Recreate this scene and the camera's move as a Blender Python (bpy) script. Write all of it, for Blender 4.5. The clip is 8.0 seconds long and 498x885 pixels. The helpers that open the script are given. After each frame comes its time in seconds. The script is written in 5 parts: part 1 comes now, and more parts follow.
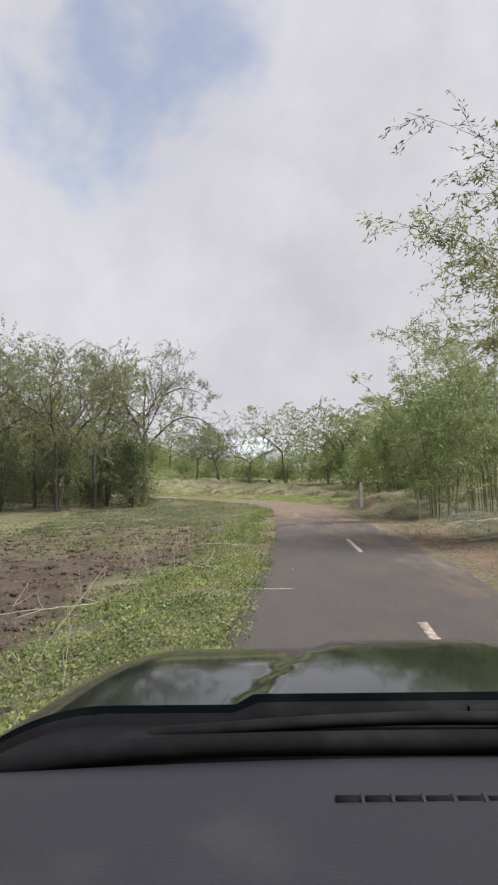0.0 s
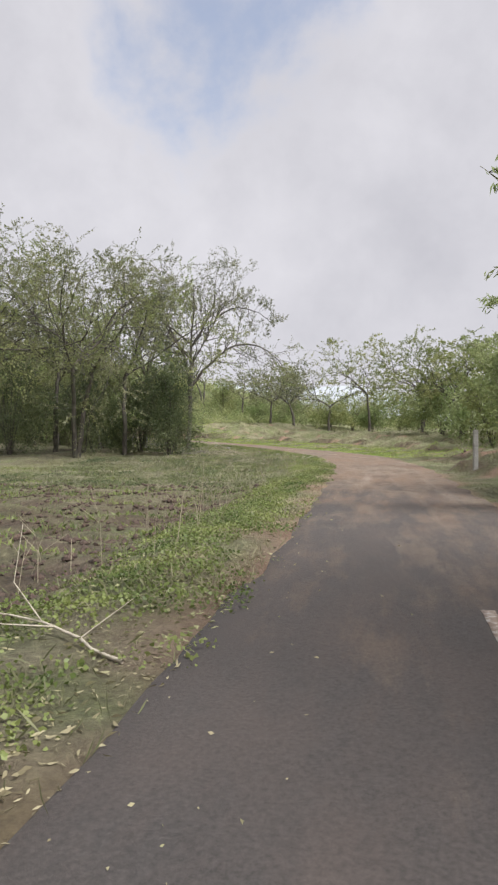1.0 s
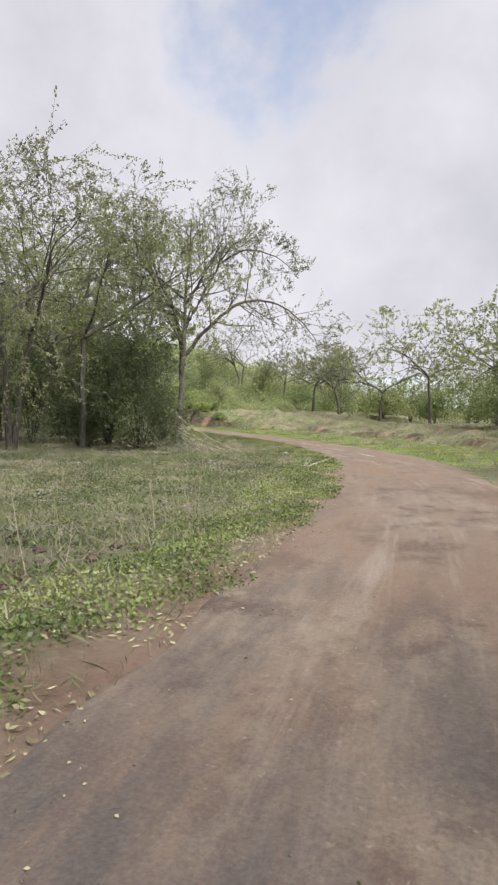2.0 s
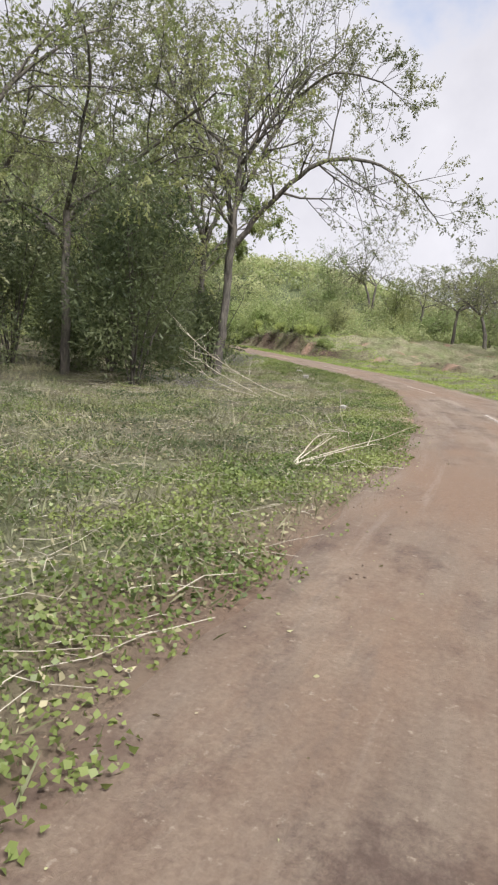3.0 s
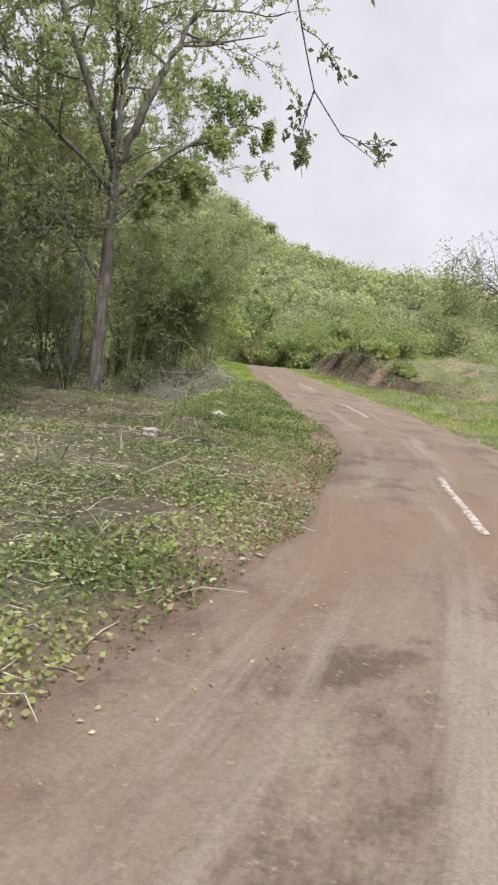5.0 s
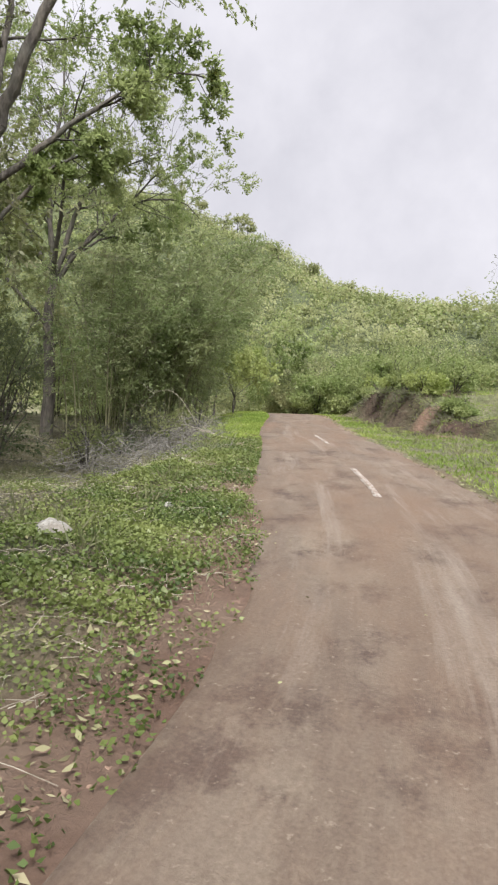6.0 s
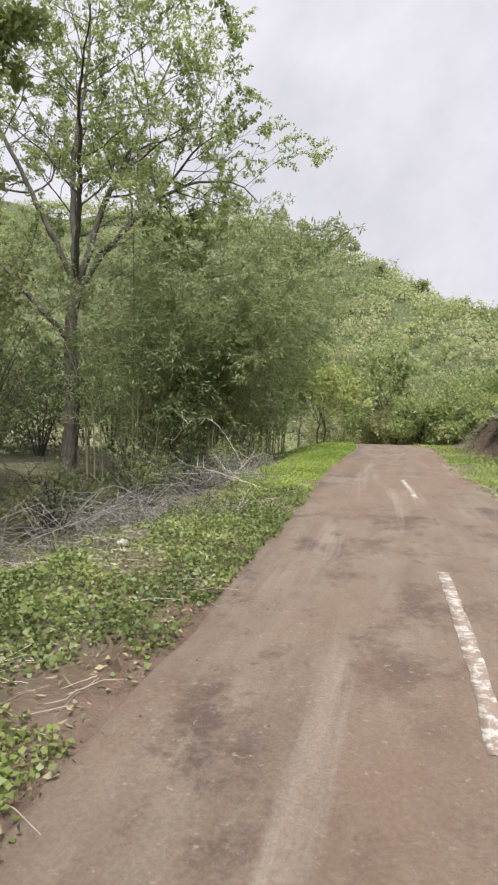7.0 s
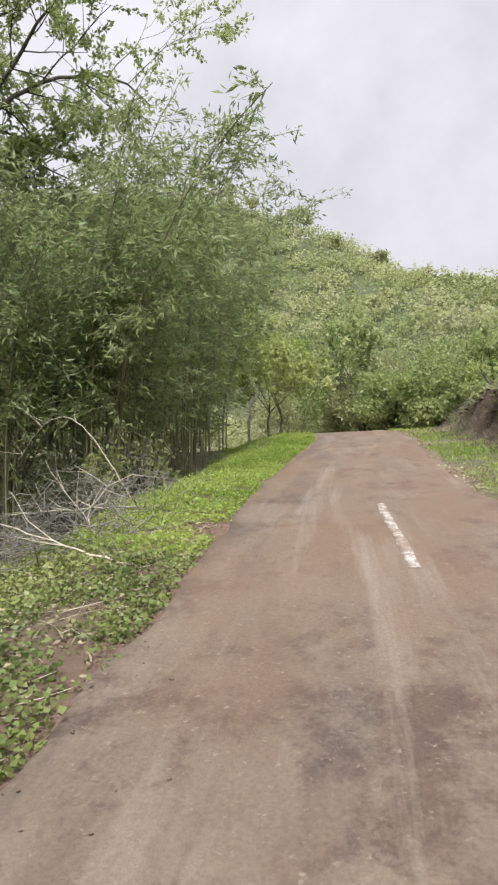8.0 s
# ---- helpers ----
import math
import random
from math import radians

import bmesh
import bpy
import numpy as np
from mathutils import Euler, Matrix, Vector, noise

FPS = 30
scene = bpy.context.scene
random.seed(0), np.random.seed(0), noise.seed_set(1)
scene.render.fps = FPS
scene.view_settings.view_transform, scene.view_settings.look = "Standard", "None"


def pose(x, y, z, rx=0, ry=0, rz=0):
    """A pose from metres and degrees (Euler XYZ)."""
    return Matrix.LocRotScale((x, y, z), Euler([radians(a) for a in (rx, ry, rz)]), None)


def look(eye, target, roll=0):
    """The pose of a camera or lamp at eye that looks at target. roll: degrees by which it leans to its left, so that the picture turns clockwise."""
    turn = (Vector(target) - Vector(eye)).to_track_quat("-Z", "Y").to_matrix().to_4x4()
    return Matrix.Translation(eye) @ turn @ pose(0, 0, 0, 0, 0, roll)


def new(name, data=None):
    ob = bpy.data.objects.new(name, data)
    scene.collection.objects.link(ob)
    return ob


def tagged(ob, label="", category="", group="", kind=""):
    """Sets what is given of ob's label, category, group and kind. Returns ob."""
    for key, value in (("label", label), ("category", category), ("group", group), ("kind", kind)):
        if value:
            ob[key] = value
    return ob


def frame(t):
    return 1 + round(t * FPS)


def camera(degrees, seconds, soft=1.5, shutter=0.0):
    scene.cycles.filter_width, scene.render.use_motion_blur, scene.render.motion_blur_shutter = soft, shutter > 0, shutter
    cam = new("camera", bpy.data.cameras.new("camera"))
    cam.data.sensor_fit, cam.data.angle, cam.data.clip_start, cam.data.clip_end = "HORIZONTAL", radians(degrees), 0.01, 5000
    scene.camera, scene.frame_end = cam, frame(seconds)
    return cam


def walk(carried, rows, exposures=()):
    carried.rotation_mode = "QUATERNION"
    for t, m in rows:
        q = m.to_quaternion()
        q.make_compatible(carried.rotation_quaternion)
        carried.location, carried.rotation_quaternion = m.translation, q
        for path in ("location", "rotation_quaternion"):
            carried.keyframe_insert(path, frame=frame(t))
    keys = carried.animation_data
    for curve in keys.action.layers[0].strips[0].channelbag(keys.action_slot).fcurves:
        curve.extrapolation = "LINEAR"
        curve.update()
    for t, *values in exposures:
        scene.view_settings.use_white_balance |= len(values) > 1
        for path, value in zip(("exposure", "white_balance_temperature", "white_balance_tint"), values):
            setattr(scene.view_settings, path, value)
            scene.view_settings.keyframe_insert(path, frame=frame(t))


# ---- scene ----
PATH = [
    (0, (-0.232, 0.109, 1.378), (-0.381, 2.1, 1.503), -2.0),
    (0.5, (0.076, 5.902, 1.371), (-0.226, 7.878, 1.399), 0.1),
    (1, (0.192, 11.334, 1.204), (-0.229, 13.289, 1.177), -0.3),
    (1.2, (0.248, 13.523, 1.225), (-0.197, 15.473, 1.2), -0.1),
    (2.3, (0.094, 26.828, 1.2), (-0.659, 28.677, 1.09), 2.0),
    (2.5, (-0.106, 29.046, 1.209), (-0.982, 30.837, 1.047), 2.9),
    (3, (-0.746, 34.333, 1.226), (-1.722, 36.054, 0.934), 4.0),
    (3.5, (-1.282, 39.056, 1.222), (-2.346, 40.731, 0.966), 4.2),
    (4, (-2.029, 43.412, 1.246), (-3.201, 44.991, 0.881), 3.4),
    (4.5, (-2.978, 47.086, 1.278), (-4.276, 48.579, 0.984), 6.5),
    (5, (-4.097, 50.54, 1.245), (-5.445, 51.998, 1.007), 6.0),
    (5.2, (-4.596, 51.83, 1.237), (-5.935, 53.31, 1.113), 5.9),
    (6.3, (-7.965, 57.656, 1.448), (-9.531, 58.89, 1.35), 0.7),
    (6.5, (-8.655, 58.582, 1.463), (-10.261, 59.765, 1.385), 0.5),
    (7, (-10.487, 60.754, 1.533), (-12.189, 61.799, 1.5), 1.4),
    (7.5, (-12.501, 62.836, 1.588), (-14.166, 63.934, 1.505), -0.9),
    (8, (-14.701, 64.815, 1.657), (-16.353, 65.935, 1.591), -2.4),
]
cam = camera(41.0, 8.0, soft=2.3)
walk(cam, [(t, look(eye, target, roll)) for t, eye, target, roll in PATH], exposures=[(0, 0.17, 6400, 11), (1.2, 0.22, 6400, 11), (2.5, 0.38, 6350, 12), (5, 0.44, 6350, 12), (6.5, 0.43, 6350, 12), (8, 0.45, 6350, 12)])

# ---- world, sun, exposure ----
world = bpy.data.worlds.new("sky")
scene.world = world
world.use_nodes = True
wn, wl = world.node_tree.nodes, world.node_tree.links
wn.clear()


def wnode(kind, **settings):
    n = wn.new(kind)
    for key, value in settings.items():
        n.inputs[key].default_value = value
    return n


def wmath(op, a, b):
    n = wn.new("ShaderNodeMath")
    n.operation = op
    for i, v in enumerate((a, b)):
        if isinstance(v, (int, float)):
            n.inputs[i].default_value = v
        else:
            wl.new(v, n.inputs[i])
    return n.outputs[0]


SUN_BEARING, SUN_HEIGHT = radians(-118), radians(54)
w_out = wn.new("ShaderNodeOutputWorld")
w_back = wn.new("ShaderNodeBackground")
w_sky = wn.new("ShaderNodeTexSky")
w_sky.sky_type = "NISHITA"
w_sky.sun_disc = False
w_sky.sun_elevation = SUN_HEIGHT
w_sky.sun_rotation = -SUN_BEARING
w_coord = wn.new("ShaderNodeTexCoord")
w_dir = w_coord.outputs["Generated"]
w_noise = wnode("ShaderNodeTexNoise", Scale=2.6, Detail=5.0, Roughness=0.55, Distortion=0.3)
wl.new(w_dir, w_noise.inputs["Vector"])
w_noise2 = wnode("ShaderNodeTexNoise", Scale=7.0, Detail=6.0, Roughness=0.6, Distortion=0.1)
wl.new(w_dir, w_noise2.inputs["Vector"])
# cloud deck, grey to white
w_ramp = wn.new("ShaderNodeValToRGB")
w_ramp.color_ramp.elements[0].position, w_ramp.color_ramp.elements[0].color = 0.30, (0.58, 0.575, 0.615, 1)
w_ramp.color_ramp.elements[1].position, w_ramp.color_ramp.elements[1].color = 0.72, (0.86, 0.845, 0.875, 1)
wl.new(wmath("ADD", wmath("MULTIPLY", w_noise.outputs["Fac"], 0.6), wmath("MULTIPLY", w_noise2.outputs["Fac"], 0.4)), w_ramp.inputs["Fac"])
# the gap in the clouds, through which blue shows
w_dot = wn.new("ShaderNodeVectorMath")
w_dot.operation = "DOT_PRODUCT"
wl.new(w_dir, w_dot.inputs[0])
w_dot.inputs[1].default_value = (-0.200, 0.822, 0.533)
w_gap = wn.new("ShaderNodeMapRange")
w_gap.interpolation_type = "SMOOTHSTEP"
w_gap.inputs["From Min"].default_value, w_gap.inputs["From Max"].default_value = 0.982, 1.010
w_gap.inputs["To Max"].default_value = 0.62
w_fray = wmath("ADD", wmath("MULTIPLY", wmath("SUBTRACT", w_noise.outputs["Fac"], 0.5), 0.09), wmath("MULTIPLY", wmath("SUBTRACT", w_noise2.outputs["Fac"], 0.5), 0.06))
wl.new(wmath("ADD", w_dot.outputs["Value"], w_fray), w_gap.inputs["Value"])
w_blue = wn.new("ShaderNodeMix")
w_blue.data_type = "RGBA"
w_blue.blend_type = "MULTIPLY"
w_blue.inputs["Factor"].default_value = 1.0
w_blue.inputs["B"].default_value = (0.19, 0.19, 0.19, 1)
wl.new(w_sky.outputs["Color"], w_blue.inputs["A"])
w_mix = wn.new("ShaderNodeMix")
w_mix.data_type = "RGBA"
wl.new(w_gap.outputs["Result"], w_mix.inputs["Factor"])
wl.new(w_ramp.outputs["Color"], w_mix.inputs["A"])
wl.new(w_blue.outputs["Result"], w_mix.inputs["B"])
wl.new(w_mix.outputs["Result"], w_back.inputs["Color"])
w_back.inputs["Strength"].default_value = 0.85
wl.new(w_back.outputs[0], w_out.inputs["Surface"])

sun = new("sun", bpy.data.lights.new("sun", "SUN"))
sun.data.energy, sun.data.angle, sun.data.color = 5.0, radians(18), (1.0, 0.98, 0.95)
sun.matrix_world = look((60 * math.sin(-SUN_BEARING), 60 * math.cos(-SUN_BEARING), 60 * math.tan(SUN_HEIGHT)), (0, 0, 0))

# ---- materials ----
RNG = np.random.default_rng(7)


def material(name):
    m = bpy.data.materials.new(name)
    m.use_nodes = True
    nt = m.node_tree
    return m, nt, nt.nodes["Principled BSDF"]


def link(nt, a, b):
    nt.links.new(a, b)


def noise_fac(nt, scale, detail=4.0, rough=0.6, coord="Object", low=0.35, high=0.65, stretch=None, layer=""):
    """A noise in real-world metres, spread from low to high onto 0..1."""
    c = nt.nodes.new("ShaderNodeTexCoord")
    source = c.outputs[coord]
    if layer:
        c = nt.nodes.new("ShaderNodeAttribute")
        c.attribute_name = layer
        source = c.outputs["Vector"]
    n = nt.nodes.new("ShaderNodeTexNoise")
    n.inputs["Scale"].default_value, n.inputs["Detail"].default_value, n.inputs["Roughness"].default_value = scale, detail, rough
    if stretch:
        mp = nt.nodes.new("ShaderNodeMapping")
        mp.inputs["Scale"].default_value = stretch
        link(nt, source, mp.inputs["Vector"])
        link(nt, mp.outputs["Vector"], n.inputs["Vector"])
    else:
        link(nt, source, n.inputs["Vector"])
    r = nt.nodes.new("ShaderNodeMapRange")
    r.inputs["From Min"].default_value, r.inputs["From Max"].default_value = low, high
    link(nt, n.outputs["Fac"], r.inputs["Value"])
    return r.outputs["Result"]


def mixed(nt, fac, a, b):
    n = nt.nodes.new("ShaderNodeMix")
    n.data_type = "RGBA"
    for key, v in (("Factor", fac), ("A", a), ("B", b)):
        if isinstance(v, (int, float)):
            n.inputs[key].default_value = v
        elif isinstance(v, tuple):
            n.inputs[key].default_value = (*v, 1)
        else:
            link(nt, v, n.inputs[key])
    return n.outputs["Result"]


def bump(nt, bsdf, height, strength, distance=0.02):
    b = nt.nodes.new("ShaderNodeBump")
    b.inputs["Strength"].default_value, b.inputs["Distance"].default_value = strength, distance
    link(nt, height, b.inputs["Height"])
    link(nt, b.outputs["Normal"], bsdf.inputs["Normal"])


def rough_surface(name, c1, c2, c3, scale, scale2, rough=0.9, relief=0.5, distance=0.02, stretch=None, metal=0.0):
    """Two colours in fine grain, a third in broad stains, and relief from the grain."""
    m, nt, bsdf = material(name)
    fine = noise_fac(nt, scale, stretch=stretch)
    broad = noise_fac(nt, scale2, low=0.45, high=0.7)
    col = mixed(nt, broad, mixed(nt, fine, c1, c2), c3)
    link(nt, col, bsdf.inputs["Base Color"])
    bsdf.inputs["Roughness"].default_value = rough
    bsdf.inputs["Metallic"].default_value = metal
    bump(nt, bsdf, fine, relief, distance)
    return m


def leaf_material(name, dark, mid, light, patch=0.35, through_light=0.58, gloss=0.5):
    """Leaves: each leaf its own tone, drifts of tone over the crown, light shining through."""
    m, nt, bsdf = material(name)
    g = nt.nodes.new("ShaderNodeNewGeometry")
    drift = noise_fac(nt, patch, detail=2.0, low=0.38, high=0.62)
    col = mixed(nt, g.outputs["Random Per Island"], dark, mid)
    half = nt.nodes.new("ShaderNodeMath")
    half.operation = "MULTIPLY"
    half.inputs[1].default_value = 0.8
    link(nt, drift, half.inputs[0])
    col = mixed(nt, half.outputs[0], col, light)
    link(nt, col, bsdf.inputs["Base Color"])
    bsdf.inputs["Roughness"].default_value = gloss
    tr = nt.nodes.new("ShaderNodeBsdfTranslucent")
    link(nt, col, tr.inputs["Color"])
    ms = nt.nodes.new("ShaderNodeMixShader")
    ms.inputs[0].default_value = through_light
    link(nt, bsdf.outputs[0], ms.inputs[1])
    link(nt, tr.outputs[0], ms.inputs[2])
    link(nt, ms.outputs[0], nt.nodes["Material Output"].inputs["Surface"])
    return m


def plain(name, colour, rough=0.5, metal=0.0, grain=0.06, scale=60.0, relief=0.1, coat=0.0):
    m, nt, bsdf = material(name)
    f = noise_fac(nt, scale)
    dark = tuple(c * (1 - grain * 3) for c in colour)
    col = mixed(nt, f, dark, colour)
    col = mixed(nt, noise_fac(nt, 4.0, low=0.5, high=0.8), col, tuple(c * 0.85 + 0.02 for c in colour))
    link(nt, col, bsdf.inputs["Base Color"])
    bsdf.inputs["Roughness"].default_value, bsdf.inputs["Metallic"].default_value = rough, metal
    bsdf.inputs["Coat Weight"].default_value = coat
    if relief:
        bump(nt, bsdf, f, relief, 0.003)
    return m


M_BARK = rough_surface("bark_grey", (0.05, 0.042, 0.036), (0.17, 0.15, 0.125), (0.10, 0.098, 0.08), 9, 1.2, relief=0.9, distance=0.03, stretch=(1, 1, 0.3))
M_BARK_DARK = rough_surface("bark_dark", (0.045, 0.04, 0.035), (0.14, 0.12, 0.10), (0.10, 0.10, 0.07), 10, 1.5, relief=0.9, distance=0.03, stretch=(1, 1, 0.3))
M_CULM = rough_surface("bamboo_culm", (0.12, 0.125, 0.06), (0.23, 0.22, 0.12), (0.18, 0.16, 0.10), 4, 0.9, rough=0.5, relief=0.2, distance=0.01)
M_DRY = rough_surface("dry_wood", (0.32, 0.28, 0.21), (0.55, 0.50, 0.40), (0.42, 0.37, 0.29), 14, 2, relief=0.4)
M_TWIG = rough_surface("grey_twigs", (0.10, 0.092, 0.08), (0.29, 0.275, 0.245), (0.19, 0.175, 0.15), 14, 2, relief=0.4)
M_STRAW = rough_surface("straw", (0.24, 0.21, 0.14), (0.42, 0.37, 0.26), (0.33, 0.29, 0.20), 20, 2, relief=0.2)
M_LEAF_YOUNG = leaf_material("leaf_young", (0.10, 0.12, 0.055), (0.22, 0.24, 0.115), (0.35, 0.35, 0.20))
M_LEAF_GREEN = leaf_material("leaf_green", (0.125, 0.16, 0.055), (0.27, 0.32, 0.12), (0.40, 0.41, 0.18))
M_LEAF_DARK = leaf_material("leaf_dark", (0.06, 0.085, 0.042), (0.135, 0.17, 0.075), (0.22, 0.25, 0.12))
M_LEAF_BAMBOO = leaf_material("leaf_bamboo", (0.155, 0.21, 0.075), (0.30, 0.375, 0.155), (0.39, 0.43, 0.21))
M_LEAF_HILL = leaf_material("leaf_hill", (0.18, 0.215, 0.09), (0.39, 0.43, 0.19), (0.53, 0.53, 0.29), patch=0.25)
M_LEAF_BRIGHT = leaf_material("leaf_bright", (0.18, 0.27, 0.04), (0.32, 0.45, 0.09), (0.47, 0.56, 0.15))
M_LEAF_FRESH = leaf_material("leaf_fresh", (0.17, 0.23, 0.07), (0.33, 0.41, 0.15), (0.46, 0.50, 0.23))
M_LEAF_LIME = leaf_material("leaf_lime", (0.24, 0.30, 0.07), (0.41, 0.48, 0.15), (0.53, 0.57, 0.25))
M_CREEPER = leaf_material("leaf_creeper", (0.062, 0.096, 0.024), (0.155, 0.215, 0.055), (0.285, 0.325, 0.105), patch=0.9, through_light=0.35)
M_GRASS = leaf_material("grass_blade", (0.11, 0.125, 0.055), (0.22, 0.23, 0.11), (0.34, 0.31, 0.19), patch=0.4, through_light=0.3, gloss=0.6)
M_DRY_GRASS = leaf_material("dry_grass", (0.10, 0.105, 0.06), (0.19, 0.19, 0.12), (0.30, 0.28, 0.19), patch=0.5, through_light=0.25, gloss=0.7)
M_LITTER = leaf_material("leaf_litter", (0.19, 0.16, 0.09), (0.42, 0.37, 0.23), (0.32, 0.33, 0.16), patch=0.6, through_light=0.1, gloss=0.8)
M_CLOD = rough_surface("clod_earth", (0.055, 0.035, 0.027), (0.125, 0.083, 0.062), (0.085, 0.06, 0.046), 16, 1.5, relief=0.8)
M_STONE = rough_surface("stone_pale", (0.26, 0.245, 0.215), (0.44, 0.425, 0.385), (0.24, 0.21, 0.17), 25, 5, relief=0.5)
M_CRUMB = rough_surface("mud_crumb", (0.11, 0.075, 0.056), (0.21, 0.15, 0.115), (0.15, 0.105, 0.08), 30, 4, relief=0.6)
M_CONCRETE = rough_surface("concrete_post", (0.26, 0.25, 0.23), (0.40, 0.39, 0.36), (0.20, 0.19, 0.17), 30, 3, relief=0.4)
# the haze of distance is painted into this base colour
M_FAR_HAZED = rough_surface("far_hill_hazed", (0.37, 0.40, 0.43), (0.42, 0.45, 0.48), (0.40, 0.43, 0.45), 0.05, 0.01, relief=0.0)

# white line paint, worn through to the asphalt
M_PAINT, nt, bsdf = material("line_paint")
link(nt, mixed(nt, noise_fac(nt, 11, detail=10, rough=0.8, low=0.44, high=0.51), mixed(nt, noise_fac(nt, 60), (0.42, 0.39, 0.34), (0.60, 0.57, 0.52)), (0.24, 0.18, 0.14)), bsdf.inputs["Base Color"])
bsdf.inputs["Roughness"].default_value = 0.7


def zone(nt, name):
    a = nt.nodes.new("ShaderNodeAttribute")
    a.attribute_name = name
    return a


# the ground: straw-dry grass, ploughed earth, red mud
M_GROUND, nt, bsdf = material("ground_soil_and_grass")
z = zone(nt, "zones")
sep = nt.nodes.new("ShaderNodeSeparateColor")
link(nt, z.outputs["Color"], sep.inputs["Color"])
g_fine = noise_fac(nt, 9, detail=10, rough=0.78, low=0.38, high=0.62)
g_mid = noise_fac(nt, 0.9, detail=5)
grass_c = mixed(nt, g_mid, mixed(nt, g_fine, (0.085, 0.10, 0.04), (0.22, 0.25, 0.10)), mixed(nt, g_fine, (0.15, 0.13, 0.08), (0.35, 0.32, 0.20)))
# undergrowth green, painted darker to stand for shade in the gaps between bushes
g_bush = noise_fac(nt, 1.6, detail=9, rough=0.75, low=0.42, high=0.60)
scrub_shade_c = mixed(nt, g_bush, mixed(nt, g_fine, (0.035, 0.048, 0.022), (0.09, 0.11, 0.045)), mixed(nt, g_fine, (0.08, 0.10, 0.04), (0.17, 0.19, 0.08)))
grass_c = mixed(nt, zone(nt, "scrub").outputs["Fac"], grass_c, scrub_shade_c)
soil_c = mixed(nt, noise_fac(nt, 2.2, detail=7), mixed(nt, g_fine, (0.036, 0.021, 0.016), (0.082, 0.048, 0.035)), mixed(nt, g_fine, (0.098, 0.058, 0.042), (0.155, 0.096, 0.070)))
mud_c = mixed(nt, g_mid, mixed(nt, g_fine, (0.20, 0.115, 0.075), (0.32, 0.20, 0.14)), (0.36, 0.25, 0.18))
litter_c = mixed(nt, g_fine, (0.045, 0.04, 0.024), (0.17, 0.145, 0.09))
col = mixed(nt, sep.outputs["Red"], grass_c, soil_c)
col = mixed(nt, sep.outputs["Blue"], col, litter_c)
col = mixed(nt, sep.outputs["Green"], col, mud_c)
link(nt, col, bsdf.inputs["Base Color"])
bsdf.inputs["Roughness"].default_value = 0.95
bump(nt, bsdf, g_fine, 0.9, 0.05)

# asphalt, with red mud dragged over it further on
M_ROAD, nt, bsdf = material("asphalt_with_mud")
z = zone(nt, "mud")
r_fine = noise_fac(nt, 48, detail=7, rough=0.78)
r_mid = noise_fac(nt, 1.8, detail=8, rough=0.7, layer="lay", stretch=(1, 0.35, 1))
r_long = noise_fac(nt, 1.7, detail=9, rough=0.72, low=0.42, high=0.6, layer="lay", stretch=(1, 0.22, 1))
asphalt = mixed(nt, r_mid, mixed(nt, r_fine, (0.036, 0.032, 0.030), (0.085, 0.075, 0.070)), mixed(nt, r_fine, (0.058, 0.047, 0.042), (0.105, 0.084, 0.074)))
mud_lo = mixed(nt, r_fine, (0.116, 0.082, 0.058), (0.179, 0.132, 0.097))
mud_hi = mixed(nt, r_fine, (0.179, 0.136, 0.100), (0.250, 0.200, 0.150))
mud = mixed(nt, noise_fac(nt, 3.0, detail=10, rough=0.75, low=0.38, high=0.66, layer="lay", stretch=(1, 0.13, 1)), mud_lo, mud_hi)
r_dust = noise_fac(nt, 0.9, detail=10, rough=0.76, low=0.52, high=0.64, layer="lay", stretch=(1, 0.55, 1))
mud = mixed(nt, r_dust, mud, mixed(nt, r_fine, (0.176, 0.136, 0.098), (0.275, 0.223, 0.165)))
r_spot = noise_fac(nt, 1.5, detail=10, rough=0.76, low=0.50, high=0.60, layer="lay", stretch=(1, 0.7, 1))
mud = mixed(nt, r_spot, mud, mixed(nt, r_fine, (0.070, 0.046, 0.034), (0.120, 0.080, 0.060)))
r_red = noise_fac(nt, 0.55, detail=8, rough=0.7, low=0.42, high=0.62, layer="lay", stretch=(1, 0.3, 1))
mud = mixed(nt, r_red, mud, mixed(nt, r_fine, (0.142, 0.090, 0.058), (0.212, 0.142, 0.096)))
r_track = noise_fac(nt, 2.1, detail=7, rough=0.68, low=0.54, high=0.68, layer="lay", stretch=(1, 0.06, 1))
mud = mixed(nt, r_track, mud, mixed(nt, r_fine, (0.20, 0.158, 0.122), (0.30, 0.245, 0.195)))
r_crumb = noise_fac(nt, 17, detail=6, rough=0.7, low=0.60, high=0.66, layer="lay")
mud = mixed(nt, r_crumb, mud, mixed(nt, r_fine, (0.200, 0.153, 0.112), (0.301, 0.246, 0.185)))
m_sum = nt.nodes.new("ShaderNodeMath")
m_sum.operation = "MULTIPLY_ADD"
link(nt, z.outputs["Fac"], m_sum.inputs[0])
m_sum.inputs[1].default_value = 1.7
m_off = nt.nodes.new("ShaderNodeMath")
m_off.operation = "MULTIPLY_ADD"
link(nt, r_long, m_off.inputs[0])
m_off.inputs[1].default_value, m_off.inputs[2].default_value = 0.7, -0.7
link(nt, m_off.outputs[0], m_sum.inputs[2])
m_sum.use_clamp = True
link(nt, mixed(nt, m_sum.outputs[0], asphalt, mud), bsdf.inputs["Base Color"])
bsdf.inputs["Roughness"].default_value = 0.82
bump(nt, bsdf, r_fine, 0.5, 0.012)

